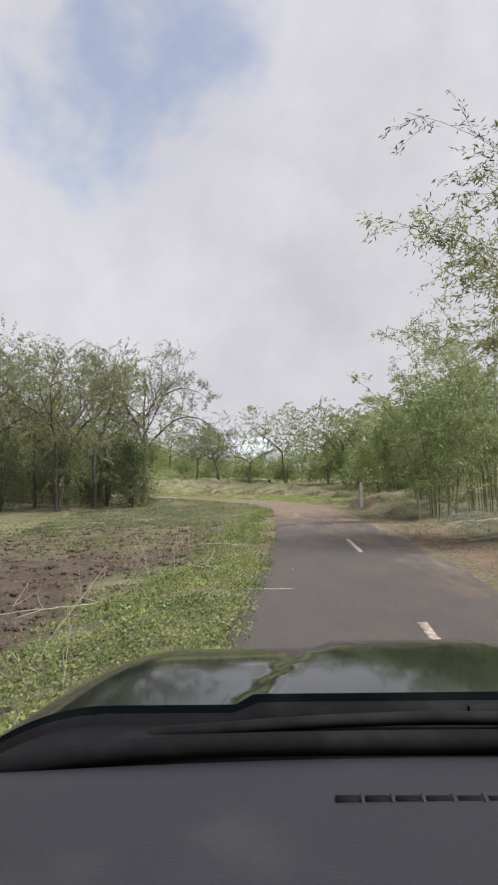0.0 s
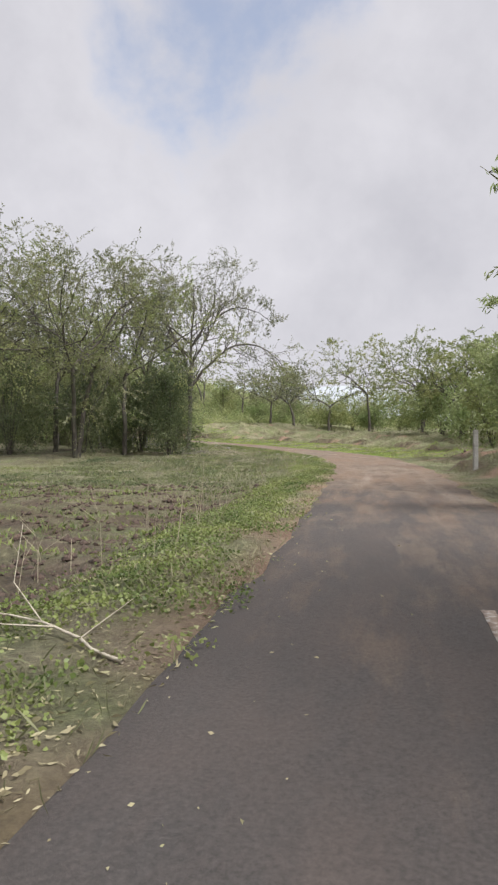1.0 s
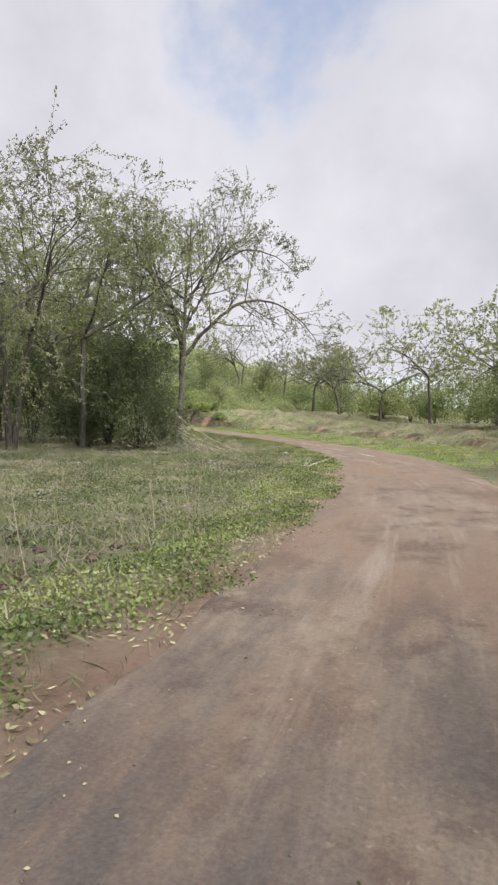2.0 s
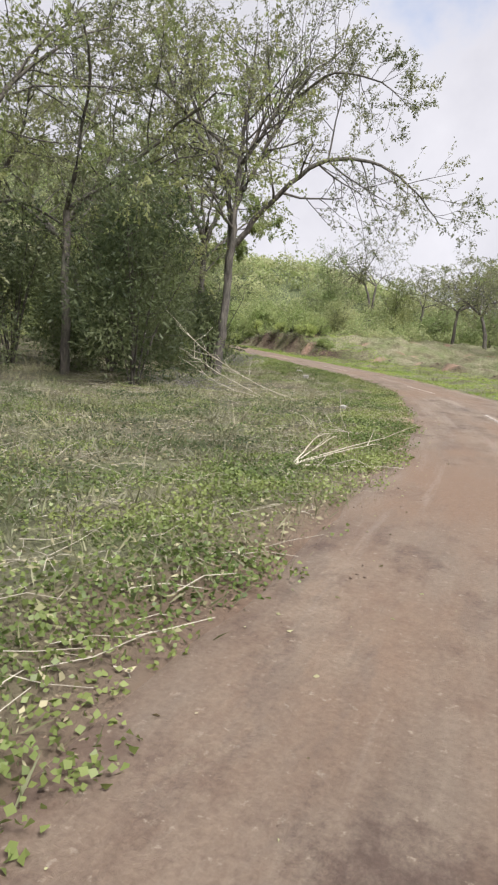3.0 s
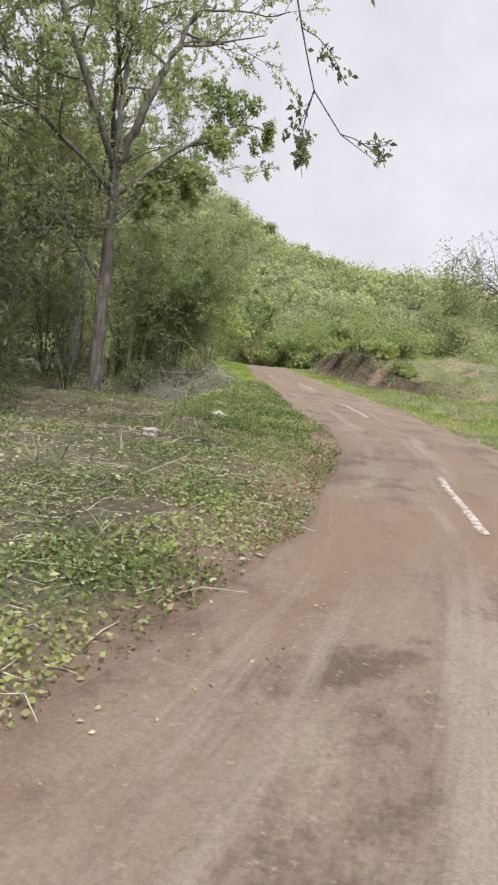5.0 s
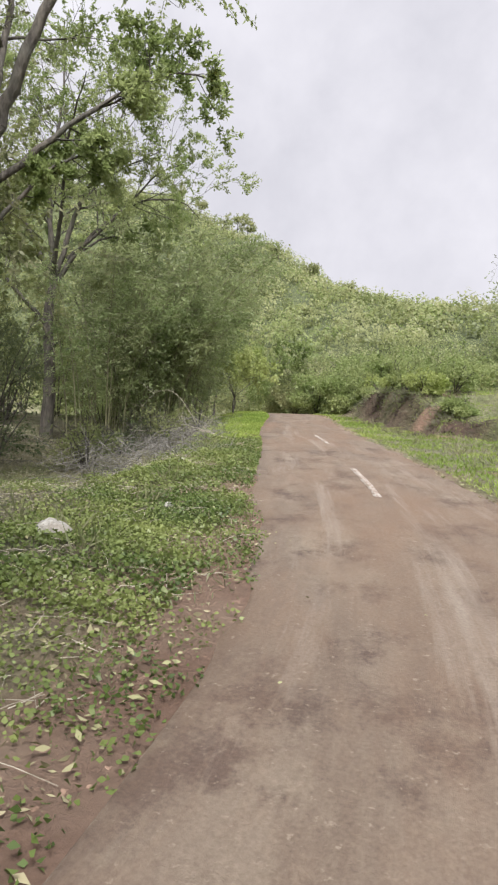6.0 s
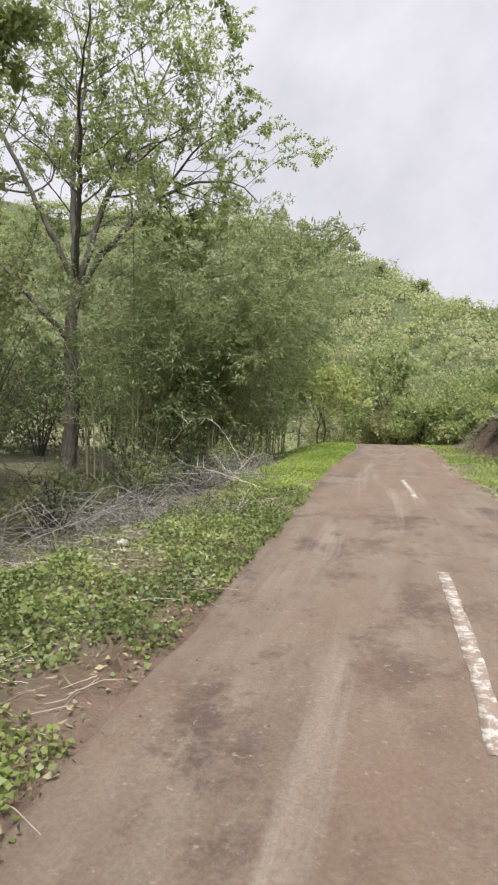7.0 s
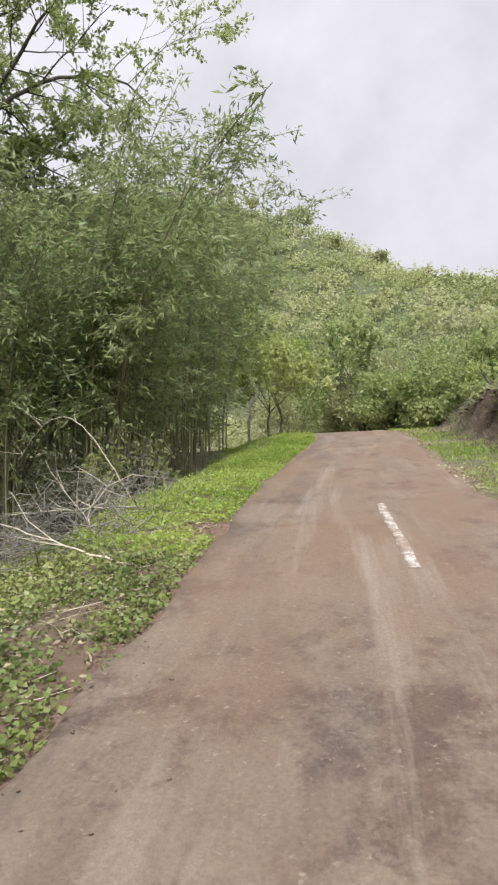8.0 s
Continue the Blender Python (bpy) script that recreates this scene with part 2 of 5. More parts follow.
M_PANEL = plain("car_paint_dark_green", (0.006, 0.0095, 0.0105), rough=0.07, metal=0.0, grain=0.03, relief=0.0)
M_PANEL.node_tree.nodes["Principled BSDF"].inputs["Specular IOR Level"].default_value = 0.28
M_RUBBER = plain("black_rubber", (0.007, 0.007, 0.008), rough=0.8, grain=0.1)
M_RUBBER.node_tree.nodes["Principled BSDF"].inputs["Specular IOR Level"].default_value = 0.12
M_DASH = plain("dashboard_grey_plastic", (0.0145, 0.0145, 0.0205), rough=0.58, grain=0.08, scale=400, relief=0.3)
M_BEIGE = plain("beige_plastic", (0.50, 0.47, 0.44), rough=0.6, grain=0.04, scale=300, relief=0.2)
M_BAND = plain("dark_trim_band", (0.030, 0.025, 0.028), rough=0.5)
M_METAL = plain("wheel_alloy", (0.5, 0.5, 0.52), rough=0.35, metal=0.9)
M_WHITE = plain("white_plastic", (0.78, 0.79, 0.77), rough=0.4, grain=0.02)
M_LIME = plain("lime_plastic", (0.42, 0.62, 0.10), rough=0.4, grain=0.03)

# ---- the road's line and the lie of the land ----
ROAD_LINE = [(1.2, -80), (0.9, -30), (0.80, -8), (0.85, 4), (0.86, 9), (0.85, 14), (0.62, 22), (0.05, 33), (-0.9, 40), (-2.0, 45.3), (-3.5, 49.8), (-5.3, 54.2),
             (-7.2, 57.1), (-9.6, 60.3), (-12.3, 63.1), (-14.4, 65.1), (-16.4, 67.0), (-18.3, 68.7), (-20.6, 70.7), (-25.0, 74.9), (-29.0, 78.8), (-33.5, 82.0), (-40, 84.5), (-49, 85.5), (-62, 83)]
HALF_ROAD = 1.75


def spline(points, step):
    """Catmull-Rom through the points, sampled about every step."""
    p = np.array(points, float)
    p = np.vstack([2 * p[0] - p[1], p, 2 * p[-1] - p[-2]])
    out = []
    for i in range(1, len(p) - 2):
        n = max(2, int(np.linalg.norm(p[i + 1] - p[i]) / step))
        t = np.linspace(0, 1, n, endpoint=False)[:, None]
        a, b, c, d = p[i - 1], p[i], p[i + 1], p[i + 2]
        out.append(0.5 * (2 * b + (c - a) * t + (2 * a - 5 * b + 4 * c - d) * t**2 + (3 * b - a - 3 * c + d) * t**3))
    return np.vstack([*out, p[-2][None]])


LINE = spline(ROAD_LINE, 0.5)
LINE_S = np.r_[0, np.cumsum(np.linalg.norm(np.diff(LINE, axis=0), axis=1))]
LINE_S -= LINE_S[np.argmin(np.abs(LINE[:, 1]) + np.abs(LINE[:, 0]))]
LINE_T = np.gradient(LINE, axis=0)
LINE_T /= np.linalg.norm(LINE_T, axis=1)[:, None]


def along(x, y):
    """Metres along the road (0 at the start) and off it (to the right positive)."""
    x, y = np.atleast_1d(x).astype(float), np.atleast_1d(y).astype(float)
    s, d = np.empty(len(x)), np.empty(len(x))
    for i in range(0, len(x), 20000):
        k = slice(i, i + 20000)
        gx, gy = x[k, None] - LINE[:, 0], y[k, None] - LINE[:, 1]
        n = np.argmin(gx**2 + gy**2, axis=1)
        r = np.arange(len(n))
        gx, gy, t = gx[r, n], gy[r, n], LINE_T[n]
        d[k] = np.sign(t[:, 1] * gx - t[:, 0] * gy) * np.hypot(gx, gy)
        s[k] = LINE_S[n] + np.clip(t[:, 0] * gx + t[:, 1] * gy, -1, 1)
    return s, d


def beside(s, d):
    """The place s metres along the road and d metres off it."""
    s = np.atleast_1d(s).astype(float)
    x, y = np.interp(s, LINE_S, LINE[:, 0]), np.interp(s, LINE_S, LINE[:, 1])
    tx, ty = np.interp(s, LINE_S, LINE_T[:, 0]), np.interp(s, LINE_S, LINE_T[:, 1])
    return x + ty * d, y - tx * d


def wave(x, y, size, seed=0.0):
    """Smooth uneven waves between -1 and 1, about size metres long."""
    k = 2 * math.pi / size
    a = np.sin(k * (x * 0.83 + y * 0.42) + 1.7 * seed + 1.3 * np.sin(k * 0.61 * (y - 0.6 * x) + seed))
    b = np.sin(k * (y * 0.91 - x * 0.37) + 2.9 * seed + 1.1 * np.sin(k * 0.53 * (x + 0.7 * y) + 2.1 * seed))
    c = np.sin(k * 1.9 * (x * 0.5 - y * 0.77) + seed * 4.1)
    return (a + b + 0.6 * c) / 2.6


def ramp(v, a, b):
    t = np.clip((v - a) / (b - a), 0, 1)
    return t * t * (3 - 2 * t)


RIDGE = np.array([(-180, 70, 54), (-135, 112, 43), (-112, 124, 38), (-96, 128, 29.3), (-85, 128, 22.2), (-76, 128, 18.2), (-68, 128, 15.9), (-58, 128, 13.1), (-50, 128, 12.4), (-43, 128, 10.4), (-37, 129, 6.6),
                  (-30, 132, 2.4), (-5, 168, 3), (60, 210, 2)], float)
# the road climbs gently once round the bend
RISE_S = np.arange(-120, 260, 0.5)
RISE_Z = np.cumsum(0.030 * ramp(RISE_S, 50, 62) * (1 - ramp(RISE_S, 90, 97))) * 0.5


def rise(s):
    return np.interp(s, RISE_S, RISE_Z)


def hill(x, y):
    best = np.zeros(len(x))
    for a, b in zip(RIDGE[:-1], RIDGE[1:]):
        u = b[:2] - a[:2]
        t = np.clip(((x - a[0]) * u[0] + (y - a[1]) * u[1]) / (u @ u), 0, 1)
        far = np.hypot(x - a[0] - t * u[0], y - a[1] - t * u[1])
        best = np.maximum(best, (a[2] + t * (b[2] - a[2])) * (1 - ramp(far, 0, 47)))
    return best


def terrace(s):
    """How far off the road the cut bank on its right stands."""
    return np.interp(s, [14, 20, 24, 31, 38, 46, 56, 68, 74, 77, 79, 81, 84, 88, 92, 100, 110], [4.0, 3.0, 2.3, 2.2, 3.2, 5.5, 8.0, 8.5, 7.5, 5.6, 4.3, 3.4, 2.9, 2.7, 2.9, 3.4, 4.2])


def left_edge(s):
    """How far left of its line the asphalt reaches before the verge covers it."""
    return np.interp(s, [0, 16, 24, 34, 44, 50, 54, 57, 60, 63, 66, 72, 82, 90], [1.95, 1.80, 1.75, 1.85, 1.85, 1.80, 1.65, 1.42, 1.22, 1.30, 1.62, 1.68, 1.62, 1.55])


def right_edge(s):
    return np.interp(s, [0, 12, 25, 38, 50, 60, 70, 80, 90, 110], [1.35, 1.25, 1.25, 1.5, 1.65, 1.55, 1.40, 1.25, 1.12, 1.1])


def height(x, y, s=None, d=None):
    x, y = np.atleast_1d(x).astype(float), np.atleast_1d(y).astype(float)
    if s is None:
        s, d = along(x, y)
    off = np.abs(d)
    rough = ramp(off, 1.7, 3.0) * (0.05 * wave(x, y, 2.3, 1) + 0.04 * wave(x, y, 0.9, 2) + 0.10 * wave(x, y, 9, 3))
    side = np.where(d < 0, left_edge(s), right_edge(s))
    z = -0.05 + 0.045 * ramp(off, side - 0.35, side - 0.05) + rough
    # the ploughed field lies lower than the road; so does the wood further on
    left = ramp(-d, 2.3, 4.5)
    z -= left * np.interp(s, [0, 28, 40, 60, 78, 95], [0.42, 0.40, 0.15, 0.05, 0.35, 0.5])
    z -= 0.50 * ramp(-d, 3.3, 4.6) * (1 - ramp(-d, 8, 12)) * ramp(s, 66, 69.5) * (1 - ramp(s, 84, 90))
    z += 0.06 * ramp(-d, 3.5, 6) * np.interp(s, [24, 32], [1, 0]) * np.sin(2 * math.pi * (y * 0.8 + x * 0.35) / 0.9)
    # the cut bank to the right
    edge = terrace(s) + np.interp(s, [16, 30, 40, 76, 81], [0.15, 0.25, 1.1, 1.1, 0.22]) * wave(x, y, 6, 4) + 0.25 * wave(x, y, 1.9, 5) + 0.22 * wave(x, y, 4.3, 71)
    tall = np.interp(s, [18, 22, 30, 37, 44, 52, 62, 70, 76, 79, 81, 84, 88, 91, 96, 104], [0, 0.14, 0.32, 0.45, 0.35, 0.4, 0.45, 0.4, 0.45, 0.95, 1.4, 1.6, 1.35, 0.8, 0.2, 0.0])
    tall = tall * (0.85 + np.interp(s, [76, 82], [0.55, 0.15]) * wave(x, y, 8, 44))
    soft = np.interp(s, [74, 80], [0.5, 0.5]) + np.interp(s, [74, 80], [1.6, 0.35]) * np.clip(wave(x, y, 5.5, 43), 0, 1)
    z += np.where(d > 0, tall * (ramp(d, edge, edge + soft) + 0.12 * wave(x, y, 3.1, 6) * ramp(d, edge, edge + 2)), 0)
    z += np.where(d > 0, 0.45 * ramp(s, 44, 52) * (1 - ramp(s, 70, 80)) * ramp(d, edge + 3.0, edge + 3.8), 0)
    lump = np.where((d > 2.4) & (s > 22) & (s < 112), ramp(d, 2.4, 4.5) * (1 - ramp(d, 14, 20)), 0)
    z += lump * (0.13 * wave(x, y, 1.5, 46) + 0.16 * wave(x, y, 3.7, 47) * wave(x, y, 2.6, 48))
    # behind the crest the ground falls away, then the hill climbs
    z -= 1.3 * ramp(s, 92, 112) * (1 - ramp(off, 9, 16))
    return z + rise(s) * (1 - ramp(off, 25, 60)) + hill(x, y) * ramp(off, 3, 14) + 0.6 * wave(x, y, 37, 7) * ramp(off, 12, 40)


# ---- building helpers ----
def mesh_from(name, verts, faces, material_=None, smooth=False):
    """A mesh from arrays of corners and of three- or four-cornered faces."""
    verts, faces = np.asarray(verts, np.float32), np.asarray(faces, np.int32)
    me = bpy.data.meshes.new(name)
    me.vertices.add(len(verts))
    me.vertices.foreach_set("co", verts.ravel())
    n, k = faces.shape
    me.loops.add(n * k)
    me.loops.foreach_set("vertex_index", faces.ravel())
    me.polygons.add(n)
    me.polygons.foreach_set("loop_start", np.arange(0, n * k, k, dtype=np.int32))
    me.polygons.foreach_set("loop_total", np.full(n, k, np.int32))
    if smooth:
        me.polygons.foreach_set("use_smooth", np.ones(n, bool))
    me.update(calc_edges=True)
    me.validate()
    if material_:
        me.materials.append(material_)
    return me


def thing(name, at=(0, 0, 0), turn=0.0, **tags):
    ob = new(name)
    ob.empty_display_size = 0.2
    ob.matrix_world = pose(*at, 0, 0, turn)
    return tagged(ob, **tags)


def child(name, me, parent, label=""):
    ob = new(name, me)
    ob.parent = parent
    if label:
        tagged(ob, label=label)
    return ob


def part(name, bm, material_, parent, label="", smooth=True):
    me = bpy.data.meshes.new(name)
    bm.to_mesh(me)
    bm.free()
    me.materials.append(material_)
    if smooth:
        me.polygons.foreach_set("use_smooth", np.ones(len(me.polygons), bool))
    return child(name, me, parent, label)


def unit(v):
    v = np.asarray(v, float)
    return v / np.maximum(np.linalg.norm(v, axis=-1, keepdims=True), 1e-9)


def tubes(lines, sides=6, tip=0.0):
    """Tapered tubes along polylines: (points, radii)."""
    verts, faces, base = [], [], 0
    ang = np.linspace(0, 2 * math.pi, sides, endpoint=False)
    for pts, rad in lines:
        pts, rad = np.asarray(pts, float), np.asarray(rad, float)
        n = len(pts)
        t = unit(np.gradient(pts, axis=0))
        ref = np.where(np.abs(t[:, 2:3]) > 0.9, [[1.0, 0, 0]], [[0, 0, 1.0]])
        u = unit(np.cross(t, ref))
        w = np.cross(t, u)
        ring = pts[:, None] + rad[:, None, None] * (np.cos(ang)[None, :, None] * u[:, None] + np.sin(ang)[None, :, None] * w[:, None])
        verts.append(ring.reshape(-1, 3))
        i = np.arange(n - 1)[:, None] * sides
        j = np.arange(sides)[None]
        k = (j + 1) % sides
        faces.append(np.stack([i + j, i + k, i + k + sides, i + j + sides], -1).reshape(-1, 4) + base)
        base += n * sides
    return np.vstack(verts), np.vstack(faces)


def leaves(p, aim, length, width, rng, fold=0.18):
    """One folded four-cornered leaf at each place p, pointing along aim."""
    n = len(p)
    aim = unit(aim)
    side = unit(np.cross(aim, unit(rng.normal(size=(n, 3)))))
    up = np.cross(side, aim)
    length, width = np.broadcast_to(length, n)[:, None], np.broadcast_to(width, n)[:, None]
    mid = p + aim * length * 0.45 + up * width * fold
    v = np.stack([p, mid + side * width * 0.5, p + aim * length - up * length * 0.12, mid - side * width * 0.5], 1).reshape(-1, 3)
    return v, np.arange(4 * n).reshape(n, 4)


def blades(p, tall, width, rng, lean=0.5):
    """Grass blades: narrow four-cornered strips that stand and lean."""
    n = len(p)
    out = rng.normal(size=(n, 3)) * lean
    out[:, 2] = 1
    return leaves(p, out, tall, width, rng, fold=0.05)


# ---- ground ----
def spaced(lo, hi, step, far):
    """Grid lines: fine from lo to hi, ever wider out to far."""
    mid = np.arange(lo, hi, step)
    grow = np.cumsum(step * 1.22 ** np.arange(1, 60))
    grow = grow[grow < far]
    return np.r_[lo - grow[::-1], mid, hi + grow]


gx, gy = spaced(-48, 16, 0.37, 4200), spaced(-6, 104, 0.37, 4200)
GX, GY = np.meshgrid(gx, gy)
g_s, g_d = along(GX.ravel(), GY.ravel())
g_z = height(GX.ravel(), GY.ravel(), g_s, g_d)
nx, ny = len(gx), len(gy)
i = np.arange(ny - 1)[:, None] * nx + np.arange(nx - 1)[None]
g_faces = np.stack([i, i + 1, i + nx + 1, i + nx], -1).reshape(-1, 4)
g_mesh = mesh_from("ground", np.stack([GX.ravel(), GY.ravel(), g_z], 1), g_faces, M_GROUND, smooth=True)
ground = tagged(new("ground", g_mesh), label="grassy verge, ploughed brown field and hillside beside the road", category="ground", kind="structure")
zx, zy = GX.ravel(), GY.ravel()
f_s, f_d = g_s + 1.6 * wave(zx, zy, 9, 72) + 0.5 * wave(zx, zy, 2.2, 73), g_d + 1.1 * wave(zx, zy, 11, 74) + 0.3 * wave(zx, zy, 2, 75)
bed = np.interp(g_s, [0, 9, 15, 20], [4.3, 4.1, 3.3, 2.9])
soil = ramp(-f_d, bed, bed + 1.0) * (1 - 0.75 * ramp(f_s, 16, 20) * (1 - ramp(f_s, 31, 34)) * (0.5 + 0.5 * np.sin(2 * math.pi * f_s / 1.5))) * (1 - ramp(f_s, 27, 33)) * (1 - ramp(-f_d, 17, 22)) * (0.8 + 0.2 * wave(zx, zy, 1.6, 76))
cut = terrace(g_s) + np.interp(g_s, [16, 30, 40, 76, 81], [0.15, 0.25, 1.1, 1.1, 0.22]) * wave(zx, zy, 6, 4) + 0.25 * wave(zx, zy, 1.9, 5) + 0.22 * wave(zx, zy, 4.3, 71)
face = np.where((g_d > 0) & (g_s > 20) & (g_s < 112), np.exp(-(((g_d - cut - 0.25) / np.interp(g_s, [76, 80], [0.42, 0.75])) ** 2)) * (1 - ramp(wave(zx, zy, 5.5, 43), -0.1, 0.35) * (1 - 0.55 * ramp(g_s, 74, 80))), 0)
bare = np.where((g_d > 2.6) & (g_s > 24) & (g_s < 112), ramp(wave(zx, zy, 2.6, 49) + 0.5 * wave(zx, zy, 1.1, 50), 0.45, 0.8) * (1 - ramp(g_d, 11, 15)), 0)
off_hill = (1 - ramp(hill(zx, zy), 0.2, 1.0)) * (1 - ramp(np.abs(g_d), 14, 24))
soil = np.clip(np.maximum(soil, np.maximum(face, 0.6 * bare) * off_hill), 0, 1)
mud = np.clip((1 - ramp(np.abs(g_d), np.where(g_d < 0, 1.6, 1.05), np.where(g_d < 0, 2.5, 1.55) + 0.7 * wave(zx, zy, 3.3, 8) + np.where(g_d < 0, np.interp(g_s, [64, 70], [0, 0.9]), 0))) * ramp(g_s, 6, 18) + ramp(g_d, 1.2, 1.8) * (1 - ramp(g_d, 2.2, 3.6)) * (1 - ramp(g_s, 16, 26)) * 0.8, 0, 1)
mud = np.maximum(mud, (1 - ramp(np.abs(g_d + 2.6), 0.1, 0.5)) * np.clip(wave(zx, zy, 4, 9), 0, 1) * 0.7)
litter = np.clip(ramp(-g_d, 1.8, 2.6) * ramp(g_s, 38, 46) * (0.6 + 0.5 * wave(zx, zy, 3, 11)) * (1 - 0.7 * ramp(g_s, 64, 70) * (1 - ramp(-g_d, 4, 6))), 0, 1) * (1 - ramp(-g_d, 22, 30))
mud *= off_hill
col = np.stack([soil, mud, litter, np.ones_like(mud)], 1).astype(np.float32)
scrub = ramp(hill(zx, zy), 0.3, 2.0) * ramp(np.abs(g_d), 6, 12)
attr = g_mesh.attributes.new("scrub", "FLOAT", "POINT")
attr.data.foreach_set("value", scrub.astype(np.float32))
attr = g_mesh.color_attributes.new("zones", "FLOAT_COLOR", "POINT")
attr.data.foreach_set("color", col.ravel())

# ---- road ----
r_s = np.arange(LINE_S[0] + 1, LINE_S[-1] - 1, 0.35)
r_d = np.array([-1.0, -0.97, -0.85, -0.6, -0.3, 0, 0.3, 0.6, 0.85, 0.97, 1.0])
RS, RD = np.meshgrid(r_s, r_d, indexing="ij")
rx0, ry0 = beside(RS.ravel(), np.zeros(RS.size))
ragged = 0.07 * wave(rx0, ry0, 2.4, 12) + 0.025 * wave(rx0, ry0, 1.1, 13)
dd = RD.ravel() * np.where(RD.ravel() < 0, left_edge(RS.ravel()) + ragged, right_edge(RS.ravel()) + 1.6 * ragged)
rx, ry = beside(RS.ravel(), dd)
rz = rise(RS.ravel()) + 0.012 - 0.035 * (np.abs(RD.ravel()) > 0.99) - 0.010 * RD.ravel() ** 2 + 0.006 * wave(rx, ry, 3.2, 14) - 1.3 * ramp(RS.ravel(), 92, 112)
k = len(r_d)
i = np.arange(len(r_s) - 1)[:, None] * k + np.arange(k - 1)[None]
r_faces = np.stack([i, i + 1, i + k + 1, i + k], -1).reshape(-1, 4)
r_mesh = mesh_from("road", np.stack([rx, ry, rz], 1), r_faces, M_ROAD, smooth=True)
road = tagged(new("road", r_mesh), label="narrow asphalt road smeared with red-brown mud", category="road", kind="structure")
r_mud = np.interp(RS.ravel(), [-80, 4, 12, 22, 30, 60, 80, 110], [0.02, 0.04, 0.14, 0.42, 0.92, 1.0, 0.92, 0.85]) + 0.26 * RD.ravel() * np.interp(RS.ravel(), [0, 6, 30], [0.5, 1, 0.15]) + 0.10 * wave(rx, ry, 6, 15)
r_mud -= 0.22 * np.clip(-RD.ravel() - 0.55, 0, 1) * np.interp(RS.ravel(), [60, 85], [0, 2.6])
attr = r_mesh.attributes.new("mud", "FLOAT", "POINT")
attr.data.foreach_set("value", np.clip(r_mud, 0, 1).astype(np.float32))
attr = r_mesh.attributes.new("lay", "FLOAT_VECTOR", "POINT")
attr.data.foreach_set("vector", np.stack([dd, RS.ravel(), 0 * dd], 1).astype(np.float32).ravel())


def road_dash(s0, s1, wide=0.105):
    """A painted dash of the centre line, with nibbled edges."""
    s = np.linspace(s0, s1, 26)
    rng = np.random.default_rng(int(s0 * 10) + 1000)
    nib = np.abs(rng.normal(0, 0.007, (2, 26)))
    xl, yl = beside(s, -wide / 2 + nib[0])
    xr, yr = beside(s, wide / 2 - nib[1])
    zt = rise(s) + 0.016 + 0.006 * wave((xl + xr) / 2, (yl + yr) / 2, 3.2, 14)
    v = np.vstack([np.c_[xl, yl, zt], np.c_[xr, yr, zt], np.c_[xl, yl, zt - 0.012], np.c_[xr, yr, zt - 0.012]])
    j = np.arange(25)
    f = np.vstack([np.c_[j + 26, j + 27, j + 1, j], np.c_[j, j + 1, j + 53, j + 52], np.c_[j + 78, j + 79, j + 27, j + 26]])
    ob = new("road_marking", mesh_from("road_marking", v, f, M_PAINT))
    return tagged(ob, label="worn white painted dash on the road's centre line", category="road marking", group="dashes of the centre line", kind="structure")

DASHES = [(-4.4, -2.0), (3.9, 6.6), (13.0, 16.0), (48.0, 50.4), (56.8, 59.4), (66.1, 69.1), (74.1, 77.0)]


for s0, s1 in DASHES:
    road_dash(s0, s1)


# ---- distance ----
# hills whose pale blue-grey is painted-in haze, not their own colour
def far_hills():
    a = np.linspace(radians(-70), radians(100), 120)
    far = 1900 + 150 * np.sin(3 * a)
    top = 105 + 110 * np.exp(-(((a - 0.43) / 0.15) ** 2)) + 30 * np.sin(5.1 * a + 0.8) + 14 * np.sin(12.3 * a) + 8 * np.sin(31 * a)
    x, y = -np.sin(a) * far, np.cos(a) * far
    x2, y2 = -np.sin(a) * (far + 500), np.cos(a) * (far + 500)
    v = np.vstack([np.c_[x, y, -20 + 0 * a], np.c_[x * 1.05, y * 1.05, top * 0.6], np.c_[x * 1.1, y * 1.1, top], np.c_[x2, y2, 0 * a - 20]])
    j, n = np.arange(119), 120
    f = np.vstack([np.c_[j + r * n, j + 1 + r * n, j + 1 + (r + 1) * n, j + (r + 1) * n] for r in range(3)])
    tagged(new("backdrop", mesh_from("backdrop", v, f, M_FAR_HAZED, smooth=True)), label="hills far off behind the trees, haze painted in pale blue-grey", category="hills", kind="structure")


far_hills()


